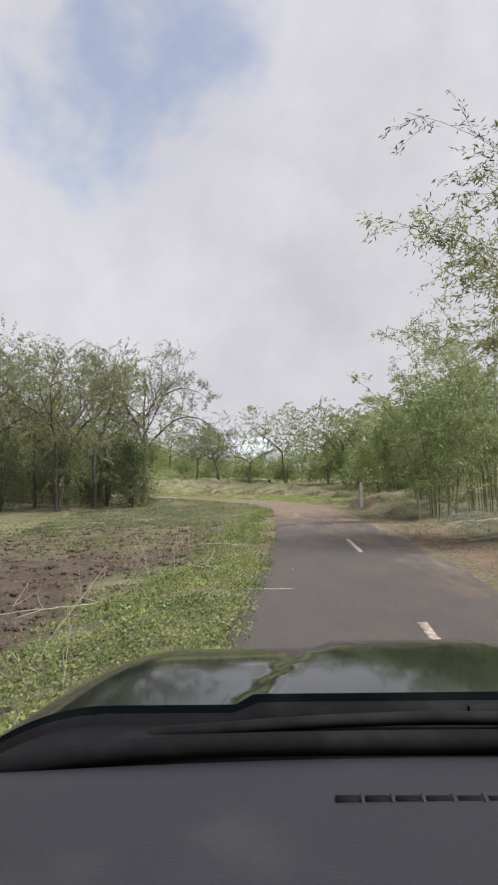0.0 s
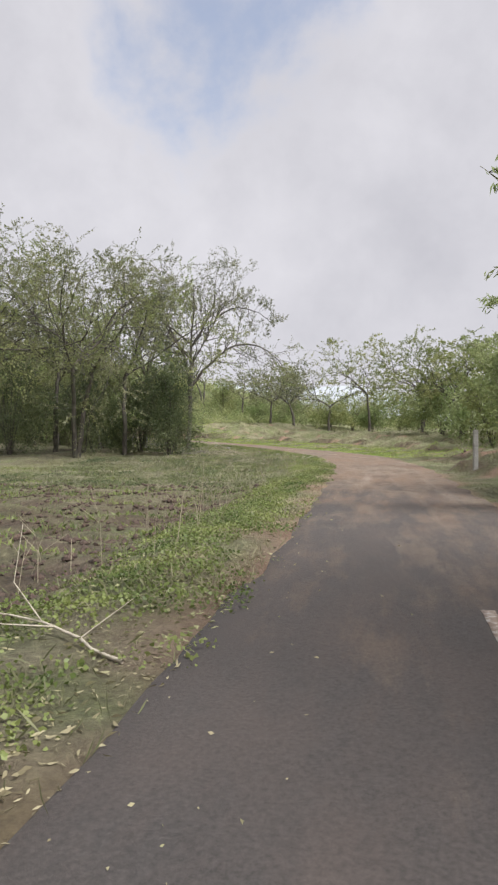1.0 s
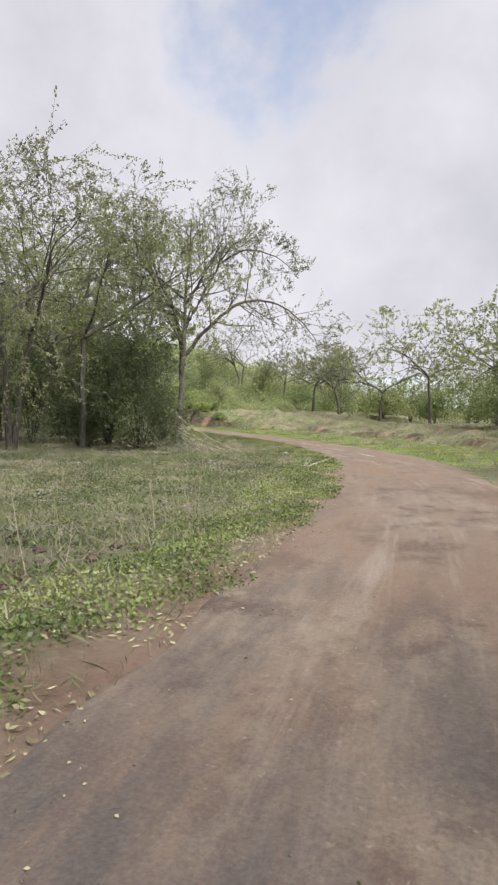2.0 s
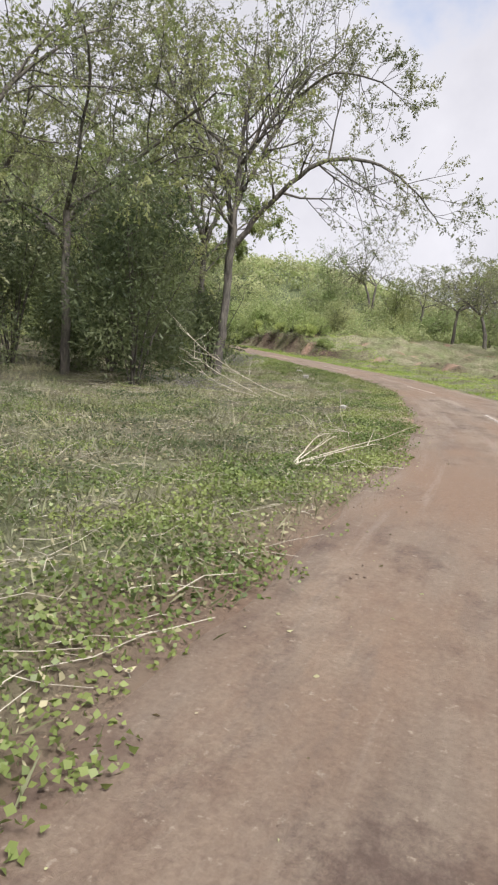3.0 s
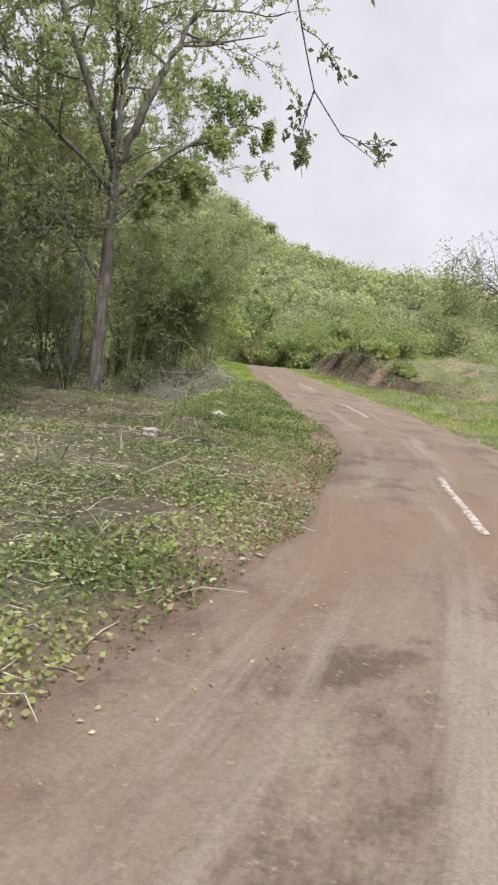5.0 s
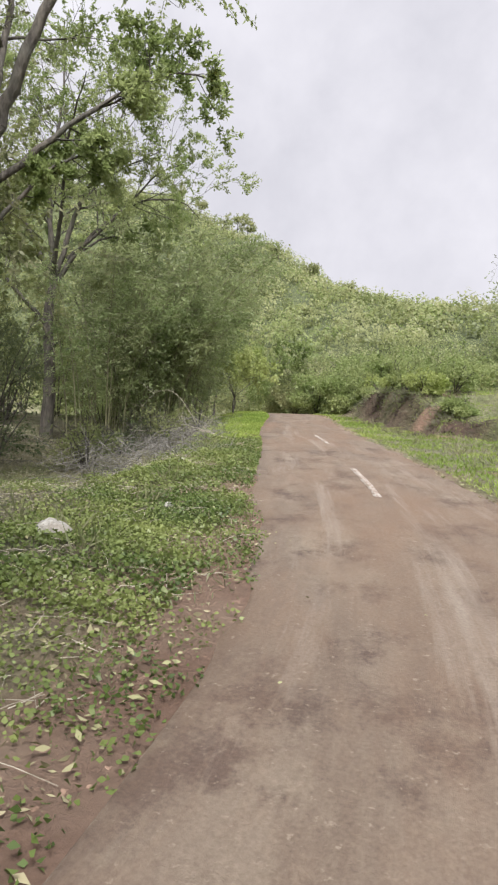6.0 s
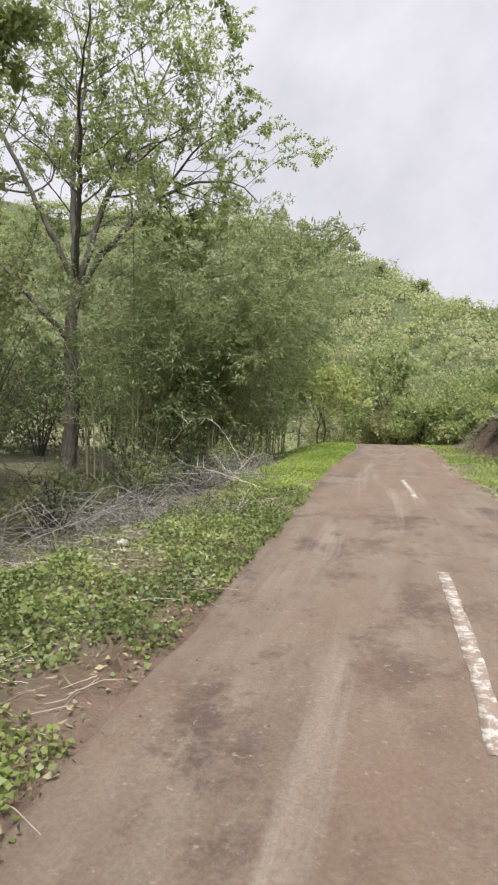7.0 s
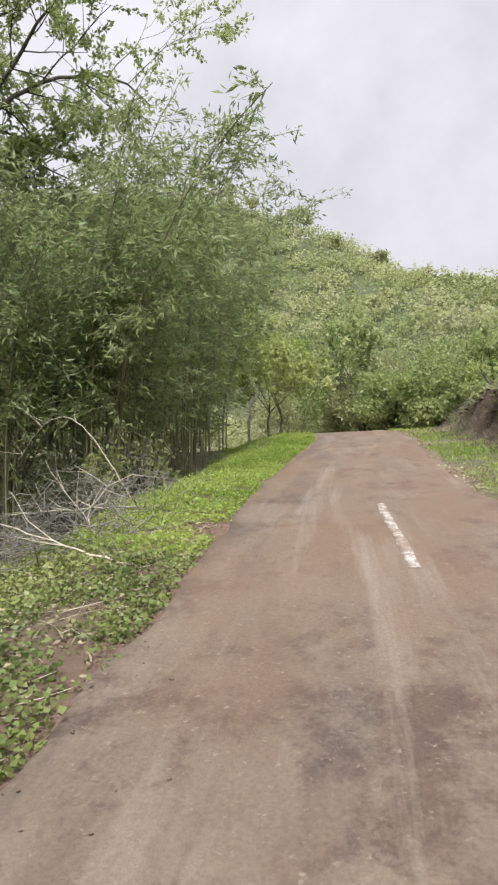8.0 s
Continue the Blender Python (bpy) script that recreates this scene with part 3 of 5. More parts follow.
# ---- trees ----
def grow(lines, twigs, p, d, length, radius, level, last, rng, rise=0.05, wobble=0.22, kids=(3, 5), spread=0.9, shrink=(0.45, 0.7)):
    """A branch, its side branches, and so on; the last level's lines are the leaf-bearing twigs."""
    n = 2 if level >= last else max(4, min(9, int(length / 0.45) + 3))
    pts, dirs = [np.array(p, float)], []
    d = unit(d)
    for _ in range(n - 1):
        d = unit(d + rng.normal(size=3) * wobble * 0.6 + np.array([0, 0, rise]))
        pts.append(pts[-1] + d * length / (n - 1))
        dirs.append(d)
    pts = np.array(pts)
    lines.append((pts, np.linspace(radius, max(radius * 0.35, 0.004), n)))
    if level >= last:
        twigs.append(pts.copy())
        return
    for c in range(rng.integers(kids[0], kids[1] + 1)):
        at = 0.3 + 0.7 * (c + rng.random()) / kids[1] if level else 0.45 + 0.55 * rng.random()
        at = min(at, 1.0)
        k = min(int(at * (n - 1)), n - 2)
        q = pts[k] + (pts[k + 1] - pts[k]) * (at * (n - 1) - k)
        off = unit(np.cross(dirs[k], rng.normal(size=3)))
        nd = dirs[k] * math.cos(spread) + off * math.sin(spread) * rng.uniform(0.7, 1.2)
        grow(lines, twigs, q, nd, length * rng.uniform(*shrink), radius * (1 - 0.6 * at) * 0.62, level + 1, last, rng, rise, wobble, kids, spread, shrink)


def limb(lines, twigs, points, r0, r1, rng, last=2, kids=9, size=0.33, rise=0.06, first=0.25):
    """A main limb along given places, with side branches."""
    pts = spline(points, 0.3)
    n = len(pts)
    pts = pts + rng.normal(size=pts.shape) * 0.02
    lines.append((pts, np.linspace(r0, r1, n)))
    length = np.linalg.norm(np.diff(pts, axis=0), axis=1).sum()
    for c in range(kids):
        k = int(n * (first + (0.98 - first) * (c + rng.random()) / kids))
        k = min(max(k, 1), n - 2)
        d = unit(pts[k + 1] - pts[k - 1])
        off = unit(np.cross(d, rng.normal(size=3)))
        r = (r0 + (r1 - r0) * k / n) * 0.5
        grow(lines, twigs, pts[k], d * 0.55 + off * 0.9, length * size * rng.uniform(0.6, 1.15), max(r, 0.008), 1, last, rng, rise=rise, kids=(3, 4), spread=0.75)


def on_twigs(twigs, per, rng, reach=0.12):
    """Leaf places and directions strung along the twigs."""
    p, a = [], []
    for pts in twigs:
        t = rng.uniform(0.15, 1.0, per) * (len(pts) - 1)
        k = np.minimum(t.astype(int), len(pts) - 2)
        q = pts[k] + (pts[k + 1] - pts[k]) * (t - k)[:, None]
        d = unit(pts[k + 1] - pts[k])
        p.append(q + rng.normal(size=q.shape) * reach * 0.3)
        a.append(d * 0.5 + rng.normal(size=q.shape) * 0.7)
    return np.vstack(p), np.vstack(a)


def tree_parts(root, lines, twigs, rng, bark, leaf, per, size, narrow=0.5, sides=6, droop=-0.1):
    thick = [l for l in lines if l[1][0] > 0.03]
    thin = [l for l in lines if l[1][0] <= 0.03]
    if not thick:
        thick, thin = thin, []
    v, f = tubes(thick, sides)
    if thin:
        v2, f2 = tubes(thin, 3)
        f = np.vstack([f, f2 + len(v)])
        v = np.vstack([v, v2])
    child("trunk", mesh_from("trunk", v, f, bark, smooth=True), root)
    if per:
        p, a = on_twigs(twigs, per, rng)
        a[:, 2] += droop
        length = size * rng.uniform(0.6, 1.3, len(p))
        v, f = leaves(p, a, length, length * narrow, rng)
        child("crown", mesh_from("crown", v, f, leaf), root)


def tree(at, tall, seed, bark, leaf, label, per=7, size=0.10, stems=1, spread=0.8, girth=0.13, clear=0.35, last=4, kids=(3, 5), category="tree", group="", lean=(0, 0), narrow=0.5, shrink=(0.5, 0.74), rise=0.05, flat=1.0):
    rng = np.random.default_rng(seed)
    root = thing("tree", (at[0], at[1], float(height(at[0], at[1])[0]) - 0.08), label=label, category=category, group=group)
    lines, twigs = [], []
    for k in range(stems):
        a = rng.uniform(0, 6.28)
        out = np.array([math.cos(a), math.sin(a), 0]) * (0.10 * tall if stems > 1 else 0.02 * tall)
        stem = spline([(out[0] * 0.15, out[1] * 0.15, 0), (out[0] * 0.5 + lean[0] * 0.4, out[1] * 0.5 + lean[1] * 0.4, tall * clear * 0.6), (out[0] + lean[0], out[1] + lean[1], tall * clear)], 0.4)
        stem[1:-1] += rng.normal(size=stem[1:-1].shape) * 0.025
        lines.append((stem, np.linspace(girth * 1.25, girth * 0.85, len(stem))))
        for _ in range(rng.integers(3, 5)):
            b = rng.uniform(0, 6.28)
            d = np.array([math.cos(b) * spread, math.sin(b) * spread, 1.0])
            grow(lines, twigs, stem[-1], d, tall * (1 - clear) * rng.uniform(0.47, 0.60), girth * 0.6, 1, last, rng, rise=rise, kids=kids, shrink=shrink)
    # wide-crowned kinds: the highest shoots bend over into a flat dome
    top = tall * 0.66
    for pts in [l[0] for l in lines] + twigs:
        over = np.maximum(pts[:, 2] - top, 0)
        pts[:, 2] -= over * (1 - flat)
    tree_parts(root, lines, twigs, rng, bark, leaf, per, size, narrow=narrow)
    return root


def clump(at, tall, wide, seed, leaf, label, count=3000, size=0.12, stems=8, bark=None, name="shrub", narrow=0.45, low=0.15, lumps=9, category="shrub", group=""):
    """A leafy shrub: stems that fan out from the ground, foliage in uneven lumps round their ends."""
    rng = np.random.default_rng(seed)
    root = thing(name, (at[0], at[1], float(height(at[0], at[1])[0]) - 0.06), label=label, category=category, group=group)
    lines, twigs = [], []
    for k in range(stems):
        a = rng.uniform(0, 6.28)
        out = wide * rng.uniform(0.2, 0.8)
        end = np.array([math.cos(a) * out, math.sin(a) * out, tall * rng.uniform(0.55, 0.9)])
        pts = spline([(end[0] * 0.06, end[1] * 0.06, 0), (end[0] * 0.4, end[1] * 0.4, end[2] * 0.5), end], 0.4)
        lines.append((pts, np.linspace(0.035, 0.012, len(pts))))
        for _ in range(2):
            k = rng.integers(len(pts) // 3, len(pts))
            grow(lines, twigs, pts[k], np.r_[rng.normal(size=2), 0.7], tall * 0.28, 0.014, 1, 2, rng, kids=(3, 4))
    v, f = tubes(lines, 3)
    child("stem", mesh_from("stem", v, f, bark or M_BARK_DARK, smooth=True), root)
    p, a = [], []
    per = count // lumps
    for k in range(lumps):
        b, r = rng.uniform(0, 6.28), wide * math.sqrt(rng.random()) * 0.75
        c = np.array([math.cos(b) * r, math.sin(b) * r, tall * (low + (0.9 - low) * rng.random() * (1 - 0.45 * (r / wide) ** 2))])
        q = rng.normal(size=(per, 3))
        q = unit(q) * rng.uniform(0.35, 1.0, (per, 1)) ** 0.5 * rng.uniform(0.7, 1.25, (per, 1))
        p.append(c + q * np.array([wide * 0.36, wide * 0.36, tall * 0.17]))
        a.append(q + rng.normal(size=(per, 3)) * 0.7)
    if twigs:
        q, b = on_twigs(twigs, max(2, count // (6 * len(twigs))), rng)
        p.append(q), a.append(b)
    p, a = np.vstack(p), np.vstack(a)
    keep = p[:, 2] > 0.08
    p, a = p[keep], a[keep]
    length = size * rng.uniform(0.6, 1.35, len(p))
    v, f = leaves(p, a, length, length * narrow, rng)
    child("foliage", mesh_from("foliage", v, f, leaf), root)
    return root


def bamboo(at, tall, seed, culms, label, leaf=None, sprays=34, per=13, lean=(0.0, 0.0), spread=0.35, wide=0.7, size=0.16, bare=0.3, group="bamboo clumps"):
    """A bamboo clump: arching culms with joints, side twigs and sprays of narrow drooping leaves."""
    rng = np.random.default_rng(seed)
    root = thing("bamboo", (at[0], at[1], float(height(at[0], at[1])[0]) - 0.06), label=label, category="bamboo", group=group)
    lines, p, a, twl = [], [], [], []
    t = np.linspace(0, 1, 15)
    for k in range(culms):
        b = rng.uniform(0, 6.28)
        foot = np.array([math.cos(b), math.sin(b)]) * wide * math.sqrt(rng.random())
        h = tall * rng.uniform(0.6, 1.05)
        out = np.array([math.cos(b), math.sin(b)]) * h * spread * rng.uniform(0.55, 1.4) + np.array(lean) * h * rng.uniform(0.4, 1.3)
        pts = np.hstack([foot + out * t[:, None] ** 2.1, h * (t - 0.22 * t**3.2)[:, None]])
        r = np.linspace(0.025, 0.005, 15) * rng.uniform(0.7, 1.2)
        r[1::3] *= 1.12
        lines.append((pts, r))
        for _ in range(int(sprays * rng.uniform(0.6, 1.3))):
            u = bare + (1 - bare) * rng.random() ** 0.8
            q = np.array([np.interp(u, t, pts[:, c]) for c in range(3)])
            ln = rng.uniform(0.5, 1.4) * (1.25 - 0.6 * u) * tall / 8
            d = unit(np.r_[rng.normal(size=2), rng.uniform(-0.1, 0.6)])
            sag = np.array([0, 0, -0.25 * ln])
            twl.append((np.array([q, q + d * ln * 0.5 + sag * 0.25, q + d * ln + sag]), np.array([0.007, 0.005, 0.003])))
            w = rng.random((per, 1)) ** 0.7
            e = q + d * ln * w + sag * w**2
            p.append(e + rng.normal(size=e.shape) * 0.06)
            f = d * 0.6 + rng.normal(size=e.shape) * 0.5
            f[:, 2] -= 0.35
            a.append(f)
    v, f = tubes(lines, 5)
    v2, f2 = tubes(twl, 3)
    child("culm", mesh_from("culm", np.vstack([v, v2]), np.vstack([f, f2 + len(v)]), M_CULM, smooth=True), root)
    p, a = np.vstack(p), np.vstack(a)
    length = size * rng.uniform(0.6, 1.35, len(p))
    v, f = leaves(p, a, length, length * 0.24, rng)
    child("foliage", mesh_from("foliage", v, f, leaf or M_LEAF_BAMBOO), root)
    return root


# the tall thin-leaved tree beside the bend: two stems from one foot, limbs reaching over the road
def bend_tree():
    rng = np.random.default_rng(41)
    x0, y0 = -12.95, 53.3
    root = thing("tree", (x0, y0, float(height(x0, y0)[0]) - 0.08), label="tall grey-barked tree with sparse young leaves and long bare limbs", category="tree")
    ln, tw = [], []
    limb(ln, tw, [(0, 0, 0), (0.1, 0.1, 2.4), (0.2, 0.2, 4.9), (0.1, 0.5, 7.3), (0.3, 0.6, 9.4), (0.2, 0.9, 10.9)], 0.165, 0.03, rng, last=3, kids=15, size=0.24, first=0.40)
    limb(ln, tw, [(0.1, 0.12, 3.3), (0.0, 0.35, 4.6), (-0.3, 0.6, 5.9), (-0.9, 0.6, 7.4), (-2.2, 0.8, 9.3), (-2.6, 0.9, 10.6)], 0.12, 0.03, rng, last=3, kids=14, size=0.27, first=0.32)
    # the low limb towards the road
    limb(ln, tw, [(0.2, 0.3, 4.4), (1.2, 0.5, 5.6), (2.8, 0.7, 6.9), (4.2, 1.6, 7.1), (5.4, 2.4, 6.4), (6.2, 2.9, 5.4)], 0.11, 0.015, rng, last=3, kids=18, size=0.28, rise=0.02)
    limb(ln, tw, [(2.8, 0.7, 6.9), (3.3, 1.9, 6.6), (3.6, 2.7, 5.6), (3.77, 3.2, 4.3), (3.92, 3.6, 3.95), (4.13, 4.1, 3.74)], 0.022, 0.005, rng, last=2, kids=5, size=0.11, rise=-0.05)
    limb(ln, tw, [(3.77, 3.2, 4.3), (3.62, 3.25, 3.9), (3.55, 3.4, 3.45)], 0.010, 0.004, rng, last=2, kids=2, size=0.16, rise=-0.05)
    limb(ln, tw, [(0.15, 0.3, 5.6), (1.2, 0.4, 7.6), (2.2, 0.9, 9.4), (3.2, 1.5, 10.4)], 0.10, 0.015, rng, last=3, kids=15, size=0.34)
    limb(ln, tw, [(0.1, 0.4, 6.8), (0.9, 1.2, 8.6), (1.3, 2.3, 10.2), (1.2, 3.0, 11.4)], 0.08, 0.015, rng, last=3, kids=13, size=0.36)
    limb(ln, tw, [(0.0, 0.3, 6.2), (-1.2, -0.4, 8.0), (-1.8, -1.2, 9.6), (-1.7, -1.6, 11.0)], 0.08, 0.015, rng, last=3, kids=13, size=0.36)
    limb(ln, tw, [(0.1, 0.6, 7.2), (-1.6, -1.0, 8.6), (-3.0, -2.0, 9.6), (-4.0, -2.4, 10.0)], 0.07, 0.015, rng, last=3, kids=13, size=0.34)
    limb(ln, tw, [(1.9, 0.8, 8.9), (3.2, 0.6, 9.3), (4.6, 0.9, 9.0), (5.4, 1.2, 8.4)], 0.05, 0.012, rng, last=3, kids=13, size=0.32)
    # the crown above the fork reaches higher
    for pts in [l[0] for l in ln] + tw:
        pts[:, 2] += np.maximum(pts[:, 2] - 7.4, 0) * 0.08
    tree_parts(root, ln, tw, rng, M_BARK, M_LEAF_YOUNG, 14, 0.095, narrow=0.5, sides=8)


bend_tree()


def limbed_tree(at, seed, stem, girth, limbs, bark, leaf, label, per=12, size=0.17, kids=12, reach=0.3, narrow=0.5, group="trees beyond the bend"):
    """A tree with a given stem and main limbs, and side branches grown on them."""
    rng = np.random.default_rng(seed)
    root = thing("tree", (at[0], at[1], float(height(at[0], at[1])[0]) - 0.08), label=label, category="tree", group=group)
    ln, tw = [], []
    pts = spline(stem, 0.3)
    pts[1:-1] += rng.normal(size=pts[1:-1].shape) * 0.015
    ln.append((pts, np.linspace(girth * 1.2, girth * 0.75, len(pts))))
    for points, r, *own in limbs:
        limb(ln, tw, points, r, 0.014, rng, last=3, kids=kids, size=own[0] if own else reach, first=0.3, rise=0.04)
    tree_parts(root, ln, tw, rng, bark, leaf, per, size, narrow=narrow, sides=8)

YOUNG = "tall slender tree in thin young leaf at the field's edge"
for k, (x, y, tall) in enumerate([(-15.6, 49.0, 12.2), (-17.8, 47.0, 13.2), (-20.5, 49.5, 13.2), (-22.5, 45.0, 13.8), (-25.5, 50.0, 12.5), (-19.5, 54.5, 12.0), (-28.0, 46.5, 12.0), (-31.5, 52, 12.5)]):
    tree((x, y), tall * 1.22, 100 + k, M_BARK_DARK, M_LEAF_YOUNG if k % 3 else M_LEAF_GREEN, YOUNG, per=30, size=0.115, stems=2 if k % 2 else 1, spread=1.1, girth=0.12, clear=0.32, last=4, kids=(4, 5), rise=-0.01, flat=0.45, group="trees at the field's edge")

# dense dark growth under them
for k, (x, y, tall, wide) in enumerate([(-12.6, 48.6, 6.6, 2.2), (-15.2, 50.6, 5.0, 2.0), (-18.5, 49.5, 5.5, 2.4), (-22, 47, 6.2, 2.8), (-14.5, 55.2, 3.5, 1.6), (-26, 49, 4.0, 2.6), (-31, 47, 4.0, 2.6), (-36, 50, 4.5, 3)]):
    clump((x, y), tall, wide, 200 + k, M_LEAF_DARK, "dense dark green thicket under the trees", count=9000 if k < 4 else 3600, size=0.16, stems=12, lumps=16, narrow=0.3, low=0.10, group="thickets")

# leafy trees beyond the bend
LEAFY = "leafy young tree with forked grey trunk beside the road"
limbed_tree((-18.6, 60.2), 301, [(0, 0, 0), (0.1, 0.0, 2.4), (0.05, 0.1, 4.4), (0.1, 0.1, 6.0)], 0.155,
            [([(0.1, 0.1, 5.8), (-0.6, -0.7, 8.4), (-1.3, -1.6, 11.0), (-1.5, -1.9, 13.0)], 0.11), ([(0.1, 0.1, 5.9), (0.7, 0.9, 8.4), (1.4, 1.9, 11.0), (1.8, 2.2, 13.2)], 0.12),
             ([(0.1, 0.1, 5.2), (0.8, 1.7, 6.8), (1.4, 2.9, 7.6), (1.7, 3.6, 7.6)], 0.07, 0.20), ([(0.1, 0, 5.9), (1.0, -0.7, 8.2), (1.9, -1.5, 9.9), (2.4, -1.9, 11.4)], 0.08),
             ([(0, 0.1, 5.4), (-1.4, -1.9, 7.4), (-2.6, -3.1, 8.6)], 0.07), ([(0, 0, 3.1), (-0.5, -0.8, 4.3), (-1.1, -1.7, 5.4)], 0.05), ([(0.1, 0.2, 4.6), (0.6, 1.0, 5.6), (1.1, 1.8, 6.1)], 0.045, 0.2),
             ([(0.1, 0.1, 6.0), (-0.8, 0.8, 9.0), (-1.2, 1.4, 12.0)], 0.09)], M_BARK, M_LEAF_FRESH, LEAFY, per=34, size=0.10)
limbed_tree((-29.4, 66.3), 303, [(0, 0, 0), (0.05, 0.1, 2.2), (0.0, 0.0, 4.1), (0.1, 0.15, 5.7)], 0.21,
            [([(0.1, 0.1, 5.4), (0.4, 1.2, 7.1), (0.9, 2.7, 8.6), (1.5, 4.3, 9.0), (1.7, 5.2, 8.5)], 0.10), ([(0.1, 0.2, 5.7), (0.3, 0.9, 8.2), (0.7, 2.1, 11.0), (0.9, 2.8, 13.2)], 0.11),
             ([(0.1, 0.1, 5.7), (0.0, 0.0, 9.0), (0.2, 0.3, 12), (0.2, 0.3, 14.5)], 0.11), ([(0.1, 0.1, 5.7), (-0.4, -1.2, 8.4), (-0.9, -2.6, 11.3), (-1.2, -3.2, 13)], 0.10),
             ([(0, 0, 4.0), (-0.5, -1.4, 5.6), (-1.2, -3.2, 7.8), (-1.4, -4.2, 9.2)], 0.08), ([(0.1, 0.1, 5.6), (1.6, -0.3, 8.0), (3.2, -0.8, 9.8), (4.5, -1.0, 10.8)], 0.09),
             ([(0.1, 0.1, 5.6), (-1.5, 0.6, 8.8), (-2.5, 1.0, 11.3)], 0.09), ([(0.2, 0.6, 6.4), (1.4, 1.9, 8.0), (2.6, 2.7, 9.3), (3.4, 3.1, 9.5)], 0.07), ([(0.3, 0.8, 6.6), (0.6, 2.2, 7.4), (0.8, 3.6, 7.0)], 0.05)],
            M_BARK_DARK, M_LEAF_FRESH, LEAFY, per=34, size=0.108, kids=14, reach=0.33)
tree((-24.5, 60.5), 9.0, 304, M_BARK_DARK, M_LEAF_GREEN, LEAFY, per=18, size=0.17, stems=2, girth=0.10, kids=(4, 5), clear=0.35, last=4, group="trees beyond the bend")
tree((-34.0, 72.0), 9.0, 305, M_BARK_DARK, M_LEAF_GREEN, LEAFY, per=18, size=0.18, stems=2, girth=0.10, kids=(4, 5), clear=0.3, last=4, group="trees beyond the bend")
tree((-38.0, 64.0), 10.0, 306, M_BARK_DARK, M_LEAF_GREEN, LEAFY, per=18, size=0.2, stems=1, girth=0.12, kids=(4, 5), clear=0.3, last=4, group="trees beyond the bend")

BAM = "arching clump of bamboo with narrow yellow-green leaves"
bamboo((-27.0, 69.6), 9.8, 401, 26, BAM, lean=(0.02, -0.01), spread=0.25, wide=1.0, size=0.145, bare=0.24, sprays=42, per=22)
bamboo((-30.0, 72.8), 9.6, 402, 22, BAM, lean=(0.02, 0.02), spread=0.32, wide=1.0, size=0.155, bare=0.2, sprays=42, per=20)
bamboo((-27.6, 67.6), 9.2, 403, 26, BAM, lean=(0.0, 0.03), spread=0.32, wide=1.3, size=0.145, bare=0.22, sprays=38, per=20)
bamboo((-26.2, 69.5), 8.0, 412, 13, BAM, lean=(0.30, 0.08), spread=0.10, wide=0.6, size=0.145, bare=0.35, sprays=38, per=20)
bamboo((-34.0, 75.5), 7.5, 404, 22, BAM, lean=(0.03, 0.0), spread=0.30, wide=1.5, size=0.22, bare=0.15, sprays=40)
# the clumps on the right, where the drive begins
# darker leaf greens on these two: being seen against the light is painted in
bamboo((7.3, 13.2), 11.6, 405, 24, "tall bamboo clump arching over the road verge", leaf=M_LEAF_DARK, lean=(-0.175, -0.01), spread=0.17, wide=0.6, size=0.14, bare=0.30, sprays=32, per=18)
bamboo((6.1, 13.9), 8.8, 411, 22, "tall bamboo clump arching over the road verge", leaf=M_LEAF_GREEN, lean=(-0.25, -0.02), spread=0.18, wide=0.6, size=0.14, bare=0.35, sprays=32, per=18)
bamboo((4.1, 22.4), 6.8, 406, 15, BAM, lean=(-0.03, 0.0), spread=0.34, wide=0.75, size=0.17, bare=0.16, sprays=34)
bamboo((6.6, 24.5), 9.6, 407, 24, BAM, lean=(-0.10, -0.02), spread=0.32, wide=0.9, size=0.17, bare=0.2, sprays=26)
bamboo((8.4, 29.5), 9.0, 408, 24, BAM, lean=(-0.04, 0.0), spread=0.28, wide=1.0, size=0.21, bare=0.18, sprays=24)
bamboo((6.3, 33.5), 6.5, 409, 24, BAM, lean=(-0.04, 0.0), spread=0.28, wide=0.9, size=0.22, bare=0.14, sprays=30)
bamboo((6.0, 41.0), 6.5, 410, 22, BAM, lean=(-0.03, 0.0), spread=0.3, wide=1.0, size=0.22, bare=0.12, sprays=34)

# undergrowth at their feet
for k, (x, y, tall, wide) in enumerate([(-24.6, 69.4, 1.3, 0.9), (-26.5, 68.9, 1.7, 1.1), (-28.8, 70.5, 1.8, 1.2), (-24.6, 66.4, 1.2, 1.0), (-29.5, 68.6, 2.0, 1.3), (-31.5, 71, 2.0, 1.4), (-21.5, 63.8, 1.4, 1.0), (-22.8, 62.0, 2.2, 1.3), (-23.8, 59.8, 4.2, 1.8), (-26.0, 63.0, 4.6, 2.0), (-28.5, 61.0, 5.0, 2.2), (-21.8, 57.5, 3.4, 1.6), (-31.0, 64.5, 5.0, 2.2), (-34.5, 66.8, 4.2, 2.2), (-37.5, 70.5, 4.6, 2.4), (-40.5, 66.5, 5.0, 2.6), (-33.5, 61.0, 4.4, 2.4), (-38.0, 61.5, 5.0, 2.6), (-44.0, 71.5, 5.2, 2.8), (-46.0, 65.0, 5.2, 2.8)]):
    clump((x, y), tall, wide, 900 + k, M_LEAF_DARK if k % 2 else M_LEAF_GREEN, "low leafy undergrowth at the wood's edge", count=1300 if k < 8 else 3200, size=0.10 if k < 13 else 0.17, stems=10, lumps=8 if k < 13 else 14, narrow=0.4, low=0.2 if k < 13 else 0.04, group="undergrowth")

